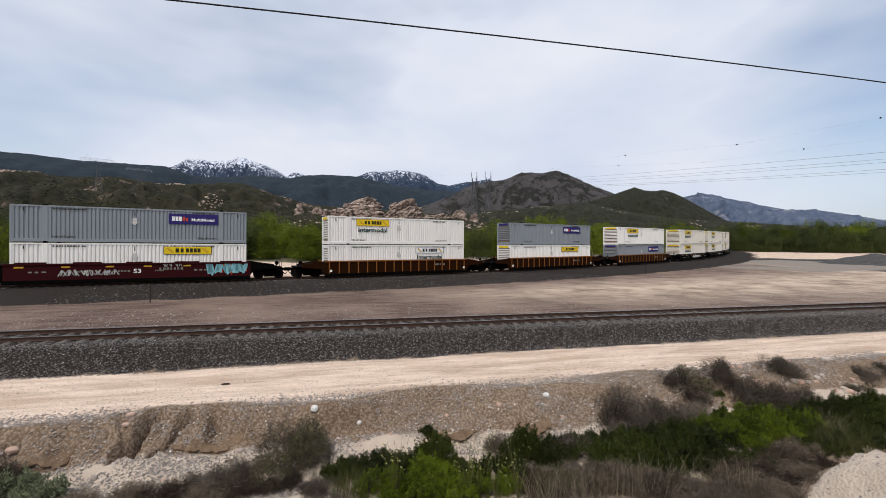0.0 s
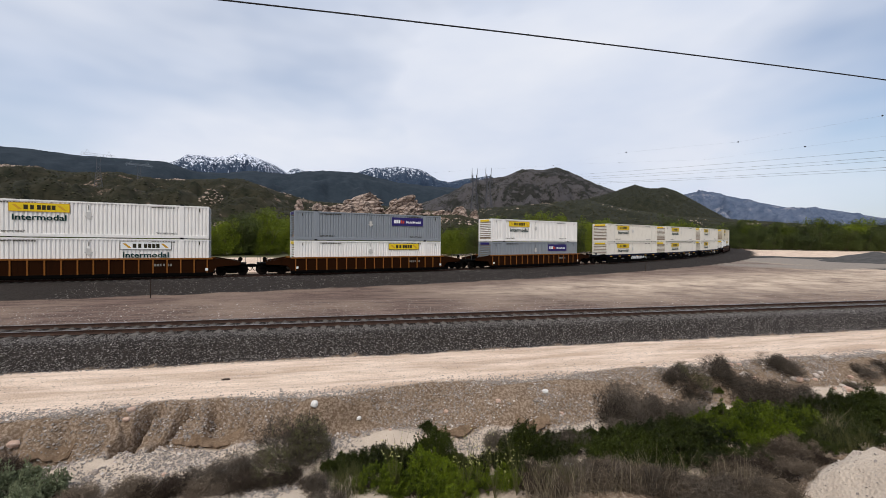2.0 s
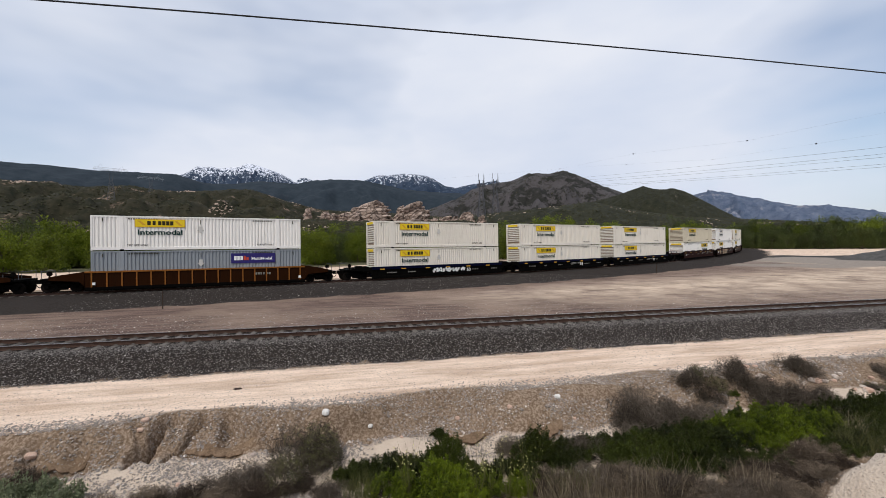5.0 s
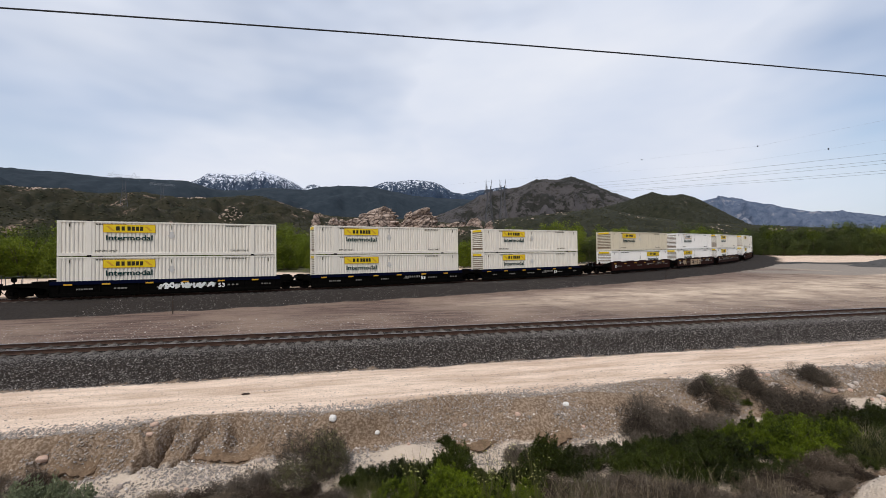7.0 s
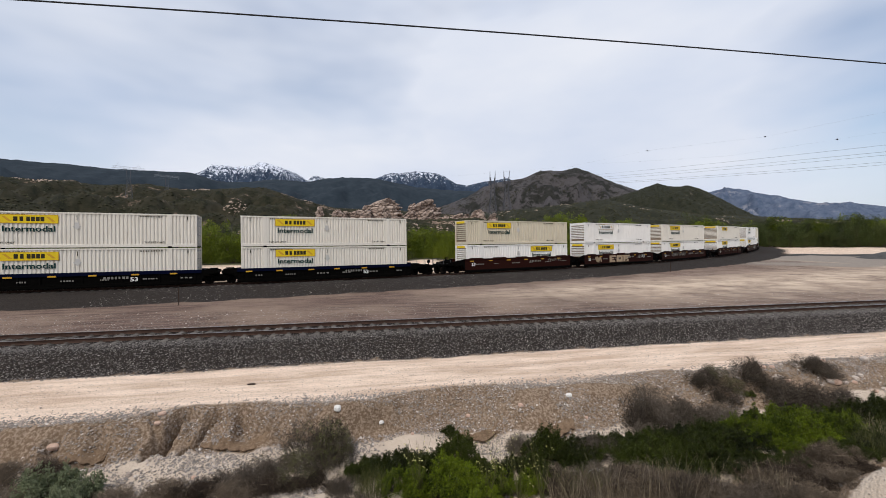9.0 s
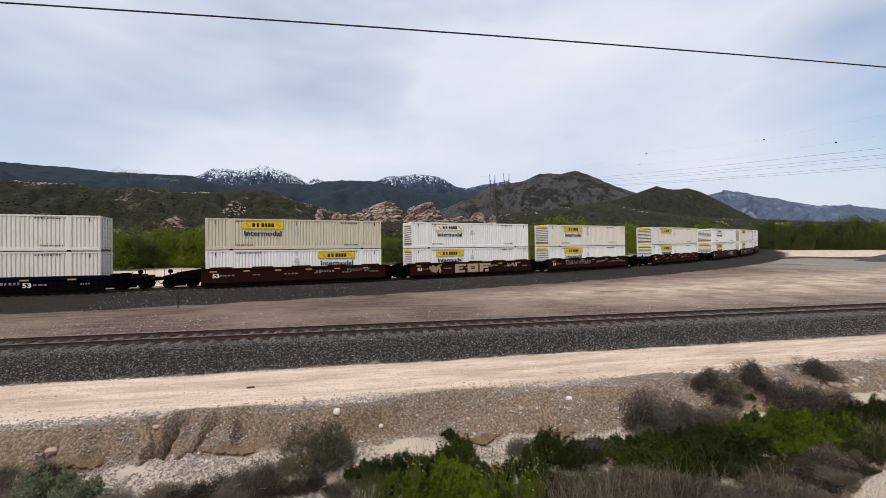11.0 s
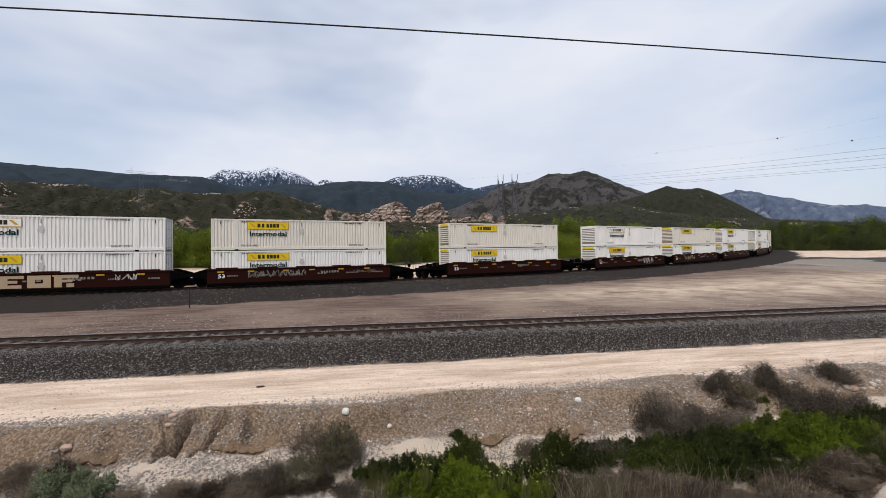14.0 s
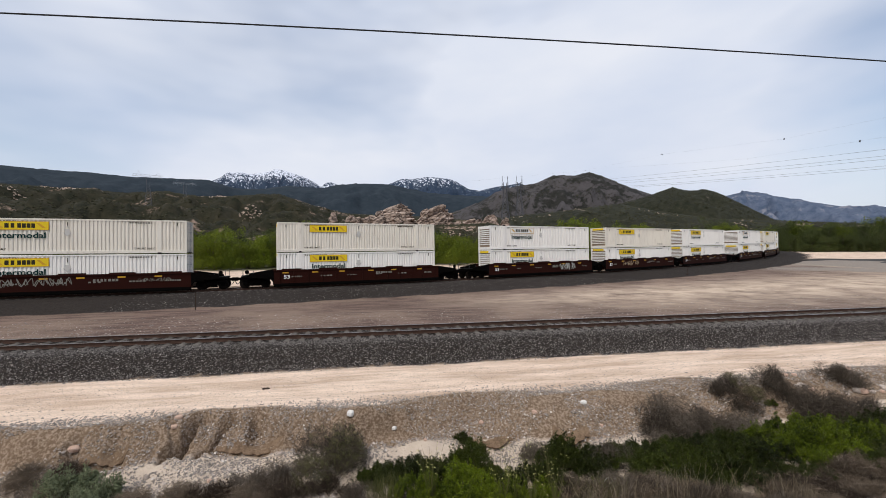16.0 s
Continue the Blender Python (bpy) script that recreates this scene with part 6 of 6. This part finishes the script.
for spec in ((-11.0, 430, 6.6, 6.8, 0.35, 1.0), (-14.6, 425, 5.2, 5.1, 0.3, 2.0), (-8.9, 440, 2.2, 6.3, -0.3, 3.0), (-5.3, 430, 5.8, 6.6, 0.35, 4.0), (-3.3, 425, 1.8, 5.6, -0.2, 5.0), (-16.6, 430, 2.6, 5.2, 0.0, 6.0),
             (-0.5, 430, 3.4, 4.7, 0.1, 7.0), (2.2, 440, 3.0, 5.2, 0.0, 8.0), (-18.6, 440, 1.6, 5.6, -0.5, 9.0), (-7.0, 420, 3.0, 5.0, 0.2, 10.0), (-12.8, 415, 2.4, 5.9, 0.3, 12.0), (-9.9, 415, 1.8, 5.6, -0.2, 13.0), (-15.6, 415, 1.8, 5.0, 0.2, 14.0), (-4.4, 412, 2.2, 5.6, 0.3, 15.0), (-6.6, 440, 2.2, 6.1, 0.1, 16.0), (-1.6, 412, 1.8, 4.4, -0.1, 17.0), (0.9, 415, 2.0, 4.6, 0.2, 18.0), (3.3, 430, 1.6, 4.9, -0.2, 19.0), (4.5, 450, 2.0, 4.6, 0.0, 11.0)):
    sandstone(*spec)


# ---- power lines ----
def sight(az_deg, el_deg, dist):
    """A place at that level distance from the valley viewpoint."""
    a = math.radians(az_deg)
    return Vector((dist * math.sin(a), dist * math.cos(a), EYE[2] + dist * math.tan(math.radians(el_deg))))


def pylon(base, height, arm, spread, turn, material, label, r=0.22, peaks=False, body=None):
    """Lattice tower: four tapering legs with bracing, a waist and a wide crossarm with peaks."""
    top = tagged(new("transmission_tower"), label, "pylon", "power line towers")
    legs = []
    for sx in (-1, 1):
        for sy in (-1, 1):
            p = [Vector((sx * spread, sy * spread * 0.7, 0)), Vector((sx * spread * 0.35, sy * spread * 0.3, height * 0.62)), Vector((sx * spread * 0.5, sy * spread * 0.3, height * 0.86))]
            bm = bmesh.new()
            rod(bm, p[0], p[1], r, r, 4), rod(bm, p[1], p[2], r, r, 4)
            part("leg", bm, body or material, top)
            legs.append(p)
    bm = bmesh.new()
    for k in range(8):
        q0, q1 = k / 8, (k + 1) / 8
        for i, j in ((0, 1), (2, 3), (0, 2), (1, 3)):
            rod(bm, legs[i][0].lerp(legs[i][1], q0), legs[j][0].lerp(legs[j][1], q1), r * 0.5, r * 0.5, 3)
            rod(bm, legs[j][0].lerp(legs[j][1], q0), legs[i][0].lerp(legs[i][1], q1), r * 0.5, r * 0.5, 3)
    part("bracing", bm, body or material, top)
    bm = bmesh.new()
    zt = height * (0.72 if peaks else 0.86)
    n = 12
    for k in range(n):
        x0, x1 = -arm / 2 + arm * k / n, -arm / 2 + arm * (k + 1) / n
        rod(bm, (x0, 0, zt), (x1, 0, zt), r * 0.7, r * 0.7, 4)
        rod(bm, (x0, 0, zt), ((x0 + x1) / 2, 0, zt + height * 0.05), r * 0.5, r * 0.5, 3)
        rod(bm, ((x0 + x1) / 2, 0, zt + height * 0.05), (x1, 0, zt), r * 0.5, r * 0.5, 3)
    rod(bm, (-arm / 2 + arm / n / 2, 0, zt + height * 0.05), (arm / 2 - arm / n / 2, 0, zt + height * 0.05), r * 0.6, r * 0.6, 4)
    part("crossarm", bm, material, top)
    for x in (-arm * 0.3, arm * 0.3):
        bm = bmesh.new()
        for dx in (-arm * 0.09, arm * 0.09):
            rod(bm, (x + dx, 0, zt), (x, 0, height), r * 0.6, r * 0.4, 4)
        part("peak", bm, material, top)
        bm = bmesh.new()
        for dx in (-1, 0, 1):
            rod(bm, (x + dx * arm * 0.16, 0, zt), (x + dx * arm * 0.16, 0, zt - height * 0.06), r * 0.6, r * 0.6, 5)
        part("insulators", bm, material, top)
    top.matrix_basis = Matrix.Translation(base) @ Matrix.Rotation(turn, 4, "Z")
    return top


LATTICE_WORDS = "grey lattice steel transmission tower on the foothill"
for az, el0, el1, d, arm, turn in ((-39.3, 5.2, 9.45, 600, 31, 0.75), (-35.8, 5.6, 8.75, 700, 30, 0.75)):
    b = sight(az, el0, d)
    pylon(b, d * (math.tan(math.radians(el1)) - math.tan(math.radians(el0))), arm, 4.0, turn, M_LATTICE, LATTICE_WORDS, 0.16, False, M_LATTICE_DARK)
DARK_WORDS = "dark lattice transmission tower with twin peaks"
for az, el0, el1, d, arm in ((4.7, 4.6, 10.3, 610, 13), (6.6, 4.7, 10.3, 625, 14)):
    b = sight(az, el0 - 0.6, d)
    pylon(b, d * (math.tan(math.radians(el1)) - math.tan(math.radians(el0 - 0.6))), arm, 6.0, 0.15, M_LATTICE_DARK, DARK_WORDS, 0.42, True)


def cable(name, label, points, radius, material=None, group=""):
    cu = bpy.data.curves.new(name, "CURVE")
    cu.dimensions, cu.bevel_depth, cu.bevel_resolution = "3D", radius, 1
    sp = cu.splines.new("POLY")
    sp.points.add(len(points) - 1)
    for q, p in zip(sp.points, points):
        q.co = (*p, 1)
    cu.materials.append(material or M_CABLE)
    return tagged(new(name, cu), label, "cable", group)


# the cable close overhead, parallel to the near track
c_az = math.radians(-10.7)
mid = Vector((14 * math.sin(c_az), 14 * math.cos(c_az), EYE[2] + 7.47))
along = Vector((math.cos(c_az), -math.sin(c_az), 0))
cable("overhead_cable", "black utility cable strung overhead beside the tracks", [mid + along * t + Vector((0, 0, -0.0004 * t * t)) for t in range(-70, 71, 5)], 0.024)
# far conductors that leave the twin-peaked towers to the right
for el_a, az_b, el_b, d_b in ((8.9, 60, 8.6, 300), (8.65, 60, 7.9, 310), (8.4, 60, 7.6, 320), (8.1, 60, 6.9, 330), (8.0, 60, 6.6, 335)):
    a, b = sight(6.8, el_a, 620), sight(az_b, el_b, d_b)
    cable("conductor", "thin power conductor slung across the valley", [a.lerp(b, k / 24) - Vector((0, 0, 3.0 * 4 * (k / 24) * (1 - k / 24))) for k in range(25)], 0.06, group="power conductors")


def marker_ball(p, r):
    bm = bmesh.new()
    bmesh.ops.create_uvsphere(bm, u_segments=14, v_segments=8, radius=r)
    bmesh.ops.create_cone(bm, cap_ends=True, segments=8, radius1=r * 0.25, radius2=r * 0.25, depth=r * 2.5, matrix=pose(0, 0, 0, 0, 90, 0))
    ob = mesh_object("marker_ball", bm, M_CABLE)
    ob.location = p
    return tagged(ob, "dark aerial marker ball on a thin wire", "marker ball", "aerial marker balls")


lines = [[(1.2, 9.85, 520, 0.5), (15.2, 10.45, 480, 0.5), (24.1, 11.6, 430, 0.85), (35.7, 11.6, 400, 0.85), (46.9, 12.35, 380, 0.8)],
         [(23.3, 10.4, 460, 0.6), (32.5, 10.0, 440, 0.45), (41.4, 10.35, 410, 0.9)]]
for line in lines:
    pts = [sight(a, e, d) for a, e, d, _ in line]
    ext = [pts[0] + (pts[0] - pts[1]) * 0.6] + pts + [pts[-1] + (pts[-1] - pts[-2]) * 0.8]
    cable("marker_wire", "hair-thin wire that carries the marker balls", ext, 0.02, M_LATTICE, "marker wires")
    for p, (_, _, _, r) in zip(pts, line):
        marker_ball(p, r * 0.62)


# ---- small things on the ground ----
def post(x, y, high, material, label, r=0.03, name="fence_post"):
    bm = rod(bmesh.new(), (0, 0, -0.3), (0, 0, high), r, r * 0.9, 8)
    box(bm, -r * 1.3, r * 1.3, -r * 1.3, r * 1.3, high, high + 0.02)
    ob = mesh_object(name, bm, material)
    ob.matrix_basis = Matrix.Translation((x, y, height_at(x, y))) @ pose(0, 0, 0, 1.5, 1.0, 0)
    return tagged(ob, label, "post")


post(-20.0, 28.8, 1.32, M_POST, "rusty dark steel post at the edge of the ballast", 0.035)
post(28.8, 57.7, 1.4, M_POST, "rusty steel post beside the curved track", 0.05)
post(-9.45, 9.55, 0.30, M_SIGNWHITE, "short white plastic stake in the wash", 0.012, "survey_stake")


def stone(x, y, sx, sy, sz, seed, label, turn=0.0, tilt=0.0, name="stone", material=None):
    bm = bmesh.new()
    bmesh.ops.create_icosphere(bm, subdivisions=3, radius=1.0)
    for v in bm.verts:
        d = v.co.normalized()
        k = 1 + 0.22 * noise.fractal(d * 1.1 + Vector((seed * 3.7, 0, 0)), 0.8, 2.0, 4)
        c = d * k
        v.co = Vector((math.copysign(abs(c.x) ** 0.75, c.x) * sx, math.copysign(abs(c.y) ** 0.75, c.y) * sy, math.copysign(abs(c.z) ** 0.75, c.z) * sz))
    ob = mesh_object(name, bm, material or M_STONE, smooth_faces=False)
    ob.matrix_basis = Matrix.Translation((x, y, height_at(x, y) + sz * 0.35)) @ pose(0, 0, 0, tilt, tilt * 0.5, turn)
    return tagged(ob, label, "stone", "larger stones on the bank")


def soil_ledge(points, reach, seed):
    """A crumbling soil lip that overhangs the washed-out foot of the bank; points: along the track and across it."""
    n, verts, faces = 60, [], []
    for i in range(n):
        q = i / (n - 1)
        k = min(int(q * (len(points) - 1)), len(points) - 2)
        f = q * (len(points) - 1) - k
        u, w = (points[k][j] + (points[k + 1][j] - points[k][j]) * f for j in (0, 1))
        out = reach * (math.sin(math.pi * min(1.0, 0.06 + q * 0.9)) ** 0.5) * (0.7 + 0.35 * noise.noise((u * 3.0, seed, 0)) + 0.4 * noise.noise((u * 9.0, seed, 2)))
        back = at_uw(u, w - 0.18)
        z = at_uw(u, w).z
        t = 0.05 + 0.03 * noise.noise((u * 4.0, seed, 5))
        for dw, dz in ((-0.22, back.z - z + 0.003), (-0.05, at_uw(u, w - 0.05).z - z + 0.008), (out * 0.6, -0.03), (out, -0.05 - t * 0.4), (out * 0.9, -0.05 - t), (out * 0.3, -0.05 - t * 1.2), (-0.25, -0.2)):
            p = at_uw(u, w + dw)
            verts.append((p.x, p.y, z + dz + 0.02 * noise.noise((u * 9, dw * 9, seed))))
    for i in range(n - 1):
        for j in range(7):
            a, b = i * 7 + j, i * 7 + (j + 1) % 7
            faces.append((a, b, b + 7, a + 7))
    ob = from_lists("soil_ledge", verts, faces, M_SOIL)
    return tagged(ob, "crumbling brown soil lip over the washed-out bank foot", "soil ledge", "soil ledges")


M_SOIL = surface("packed_brown_soil", (0.10, 0.062, 0.038), (0.25, 0.175, 0.115), scale=3, fine=22, bump=0.6, dist=0.03, rough=0.95)
for k, (u0, u1, w0, w1) in enumerate(LEDGES):
    soil_ledge([(u0, w0), ((u0 + u1) / 2, (w0 + w1) / 2 + 0.03), (u1, w1)], (0.16, 0.20, 0.24, 0.32)[k], k + 1)

M_PINKSTONE = surface("pink_stone", (0.42, 0.27, 0.20), (0.60, 0.44, 0.35), scale=5, fine=40)
M_WHITESTONE = surface("white_stone", (0.55, 0.52, 0.48), (0.75, 0.73, 0.70), scale=5, fine=40)
stone(-3.5, 11.7, 0.10, 0.09, 0.09, 1, "pale quartz stone on the gravel bank", material=M_WHITESTONE)
stone(-7.82, 10.56, 0.10, 0.13, 0.15, 2, "pink sandstone block lodged in the bank", 20, 25, material=M_PINKSTONE)
stone(-8.1, 10.95, 0.10, 0.07, 0.06, 3, "pink stone half buried in the bank", 40, material=M_PINKSTONE)
stone(-10.22, 9.95, 0.15, 0.09, 0.08, 4, "pink stone on the gravel bank", 30, 12, material=M_PINKSTONE)
stone(-2.3, 12.0, 0.07, 0.06, 0.05, 5, "pale stone on the bank", material=M_WHITESTONE)
stone(3.4, 13.1, 0.10, 0.08, 0.06, 6, "pale stone at the edge of the road", material=M_WHITESTONE)
stone(5.9, 13.5, 0.12, 0.09, 0.08, 7, "pale angular stone beside dry bush", material=M_WHITESTONE)
stone(5.4, 11.9, 0.28, 0.16, 0.14, 8, "pale boulder beneath the dry bush", material=M_STONE)
stone(2.6, 8.3, 0.24, 0.18, 0.15, 9, "pale boulder among the green bushes", material=M_STONE)
stone(-6.85, 13.35, 0.13, 0.05, 0.03, 10, "dark flat stone on the dirt road", 15, material=M_POST)
for k in range(26):
    r2 = random.Random(500 + k)
    p = at_uw(r2.uniform(9.5, 14.5), r2.uniform(7.2, 8.7))
    q = r2.uniform(0.06, 0.16)
    stone(p.x, p.y, q, q * 0.8, q * 0.65, 20 + k, "rounded pink-grey stone on the rubble slope", r2.uniform(0, 180), material=M_PINKSTONE if k % 2 else M_STONE)
for k in range(22):
    r2 = random.Random(600 + k)
    p = at_uw(r2.uniform(-14, 3), r2.uniform(7.6, 10.2))
    q = r2.uniform(0.04, 0.10)
    stone(p.x, p.y, q, q * 0.8, q * 0.65, 60 + k, "small rounded stone in the dry wash", r2.uniform(0, 180), material=M_PINKSTONE if k % 3 == 0 else M_STONE)


def litter():
    """A crumpled white plastic bag with a blue print."""
    bm = bmesh.new()
    bmesh.ops.create_icosphere(bm, subdivisions=4, radius=1.0)
    for v in bm.verts:
        d = v.co.normalized()
        k = 1 + 0.5 * noise.fractal(d * 2.3, 0.7, 2.0, 4)
        v.co = Vector((d.x * 0.13 * k, d.y * 0.09 * k, d.z * 0.06 * k))
    top = tagged(mesh_object("plastic_bag", bm, M_SIGNWHITE), "crumpled white plastic bag caught between bushes", "litter")
    top.location = (3.2, 9.95, height_at(3.2, 9.95) + 0.30)
    part("print", boxed((0.01, 0.06, -0.085, -0.07, 0.0, 0.03), bevel=0.004), M_SPRAYBLUE, top, "pale blue print")


litter()


def gravel_pile():
    rng = random.Random(3)
    n = 48
    verts, faces = [], []
    c = Vector((86.0, 81.0))
    for i in range(n):
        for j in range(n):
            x, y = (i / (n - 1) - 0.5) * 21, (j / (n - 1) - 0.5) * 16
            r = math.sqrt((x / 9) ** 2 + (y / 6.5) ** 2)
            px, py = c.x + x * 0.75 + y * 0.66, c.y - x * 0.66 + y * 0.75
            h = 2.3 * max(0.0, 1 - r) ** 0.9 + 0.12 * noise.fractal((x * 0.5, y * 0.5, 1), 1.0, 2.0, 3)
            verts.append((px, py, height_at(px, py) - 0.15 + h * (1 if r < 1.1 else 0.4)))
    for i in range(n - 1):
        for j in range(n - 1):
            p = i * n + j
            faces.append((p, p + n, p + n + 1, p + 1))
    ob = from_lists("gravel_mound", verts, faces, surface("dark_crushed_gravel", (0.05, 0.048, 0.047), (0.11, 0.105, 0.10), scale=0.8, fine=9, bump=0.7, dist=0.08, rough=0.95))
    return tagged(ob, "long pile of dark grey crushed gravel", "gravel pile")


gravel_pile()


# ---- loose stones: too many to count ----
def stones(name, label, material, count, u_range, w_of, size, seed, lift=0.2, accept=None):
    rng = random.Random(seed)
    verts, faces = [], []
    made = 0
    while made < count:
        u = rng.uniform(*u_range)
        w = w_of(rng, u)
        if accept and not accept(rng, u, w):
            continue
        made += 1
        p = NEAR_0 + NE * u + NW * w
        r = size * rng.choice((0.5, 0.6, 0.7, 0.8, 1.0, 1.2, 1.7))
        z = height_at(p.x, p.y) + r * lift
        t = rng.uniform(0, 6.28)
        ct, st = math.cos(t), math.sin(t)
        b0 = len(verts)
        tx, ty = rng.uniform(-0.4, 0.4), rng.uniform(-0.4, 0.4)
        for dx, dy, dz in ((1, 0, 0), (0.1, 1, 0), (-1, 0.1, 0), (0, -1, 0), (0, 0, 0.75), (0, 0, -0.75)):
            k = r * rng.uniform(0.65, 1.2)
            x, y = k * (dx * ct - dy * st), k * (dx * st + dy * ct)
            verts.append((p.x + x + tx * k * dz, p.y + y + ty * k * dz, z + k * dz + x * tx + y * ty))
        faces += [(b0, b0 + 1, b0 + 4), (b0 + 1, b0 + 2, b0 + 4), (b0 + 2, b0 + 3, b0 + 4), (b0 + 3, b0, b0 + 4), (b0 + 1, b0, b0 + 5), (b0 + 2, b0 + 1, b0 + 5), (b0 + 3, b0 + 2, b0 + 5), (b0, b0 + 3, b0 + 5)]
    return tagged(from_lists(name, verts, faces, material), label, "stones", kind="stuff")


def off_tie(rng, u, w):
    return abs(w) > 1.32 or abs((u / 0.61) - round(u / 0.61)) > 0.24


def on_berm(rng, u, w):
    p = NEAR_0 + NE * u + NW * w
    return float(((FAR_NP - np.array([p.x, p.y])) ** 2).sum(1).min()) < 68.0


stones("ballast_stones", "angular grey ballast stones along the near track", M_BALLAST, 56000, (-24, 36), lambda r, u: r.choice((r.uniform(1.2, 3.7), r.uniform(1.2, 3.4), r.uniform(-2.6, 1.3))), 0.024, 1, accept=off_tie)
stones("ballast_stones", "dark ballast stones on the berm of the curved track", M_BALLAST, 6000, (-24, 50), lambda r, u: r.uniform(-28, -8), 0.035, 6, accept=on_berm)
stones("bank_stones", "mixed pink and grey stones covering the bank", M_COBBLE, 20000, (-16, 18), lambda r, u: float(bank_line(u)) + r.choice((r.gauss(0.2, 0.25), r.gauss(0.6, 0.5))), 0.025, 2, accept=lambda r, u, w: w - float(bank_line(u)) < 0.35 or noise.noise((u * 0.55, w * 0.9, 8)) > 0.0)
stones("wash_stones", "pale cobbles lying in the dry wash", M_COBBLE, 16000, (-15, 8), lambda r, u: float(bank_line(u)) + r.uniform(0.8, 3.6), 0.028, 3, accept=lambda r, u, w: noise.noise((u * 0.5, w * 1.1, 3)) > (-0.35 if w - float(bank_line(u)) < 1.9 else 0.1))
stones("road_pebbles", "scattered pebbles on the packed dirt road", M_COBBLE, 9000, (-18, 28), lambda r, u: r.uniform(3.4, 7.4), 0.013, 4, accept=lambda r, u, w: noise.noise((u * 0.35, w * 1.6, 5)) > -0.15)
stones("mound_stones", "stones and crumbs on the sandy mound", M_COBBLE, 1600, (3.5, 12), lambda r, u: r.uniform(12.6, 16.5), 0.022, 7)
stones("gravel_strip_stones", "reddish stones strewn between the two tracks", M_COBBLE, 9000, (-26, 45), lambda r, u: -2.0 - 7.0 * r.random() ** 1.6, 0.028, 5)


def train_pose(offset, t, z):
    t = min(t, 15.4)
    s = offset - 13.2688 * t + 0.00327 * t * t
    a, b = far_point(s - 9.6), far_point(s + 9.6)
    mid, d = (a + b) / 2, (b - a).normalized()
    q = d.to_track_quat("X", "Z").to_matrix().to_4x4()
    return Matrix.Translation(mid) @ q @ Matrix.Translation((0, 0, z))


# the train runs at a steady pace; the last view is held from 15.4 s on
RUN = [*range(0, 16), 15.3, 15.3667, 15.4, 15.4334, 16.0]


def motions():
    for ob, offset, z in TRAIN_THINGS:
        walk(ob, [(t, train_pose(offset, t, z)) for t in RUN])


motions()
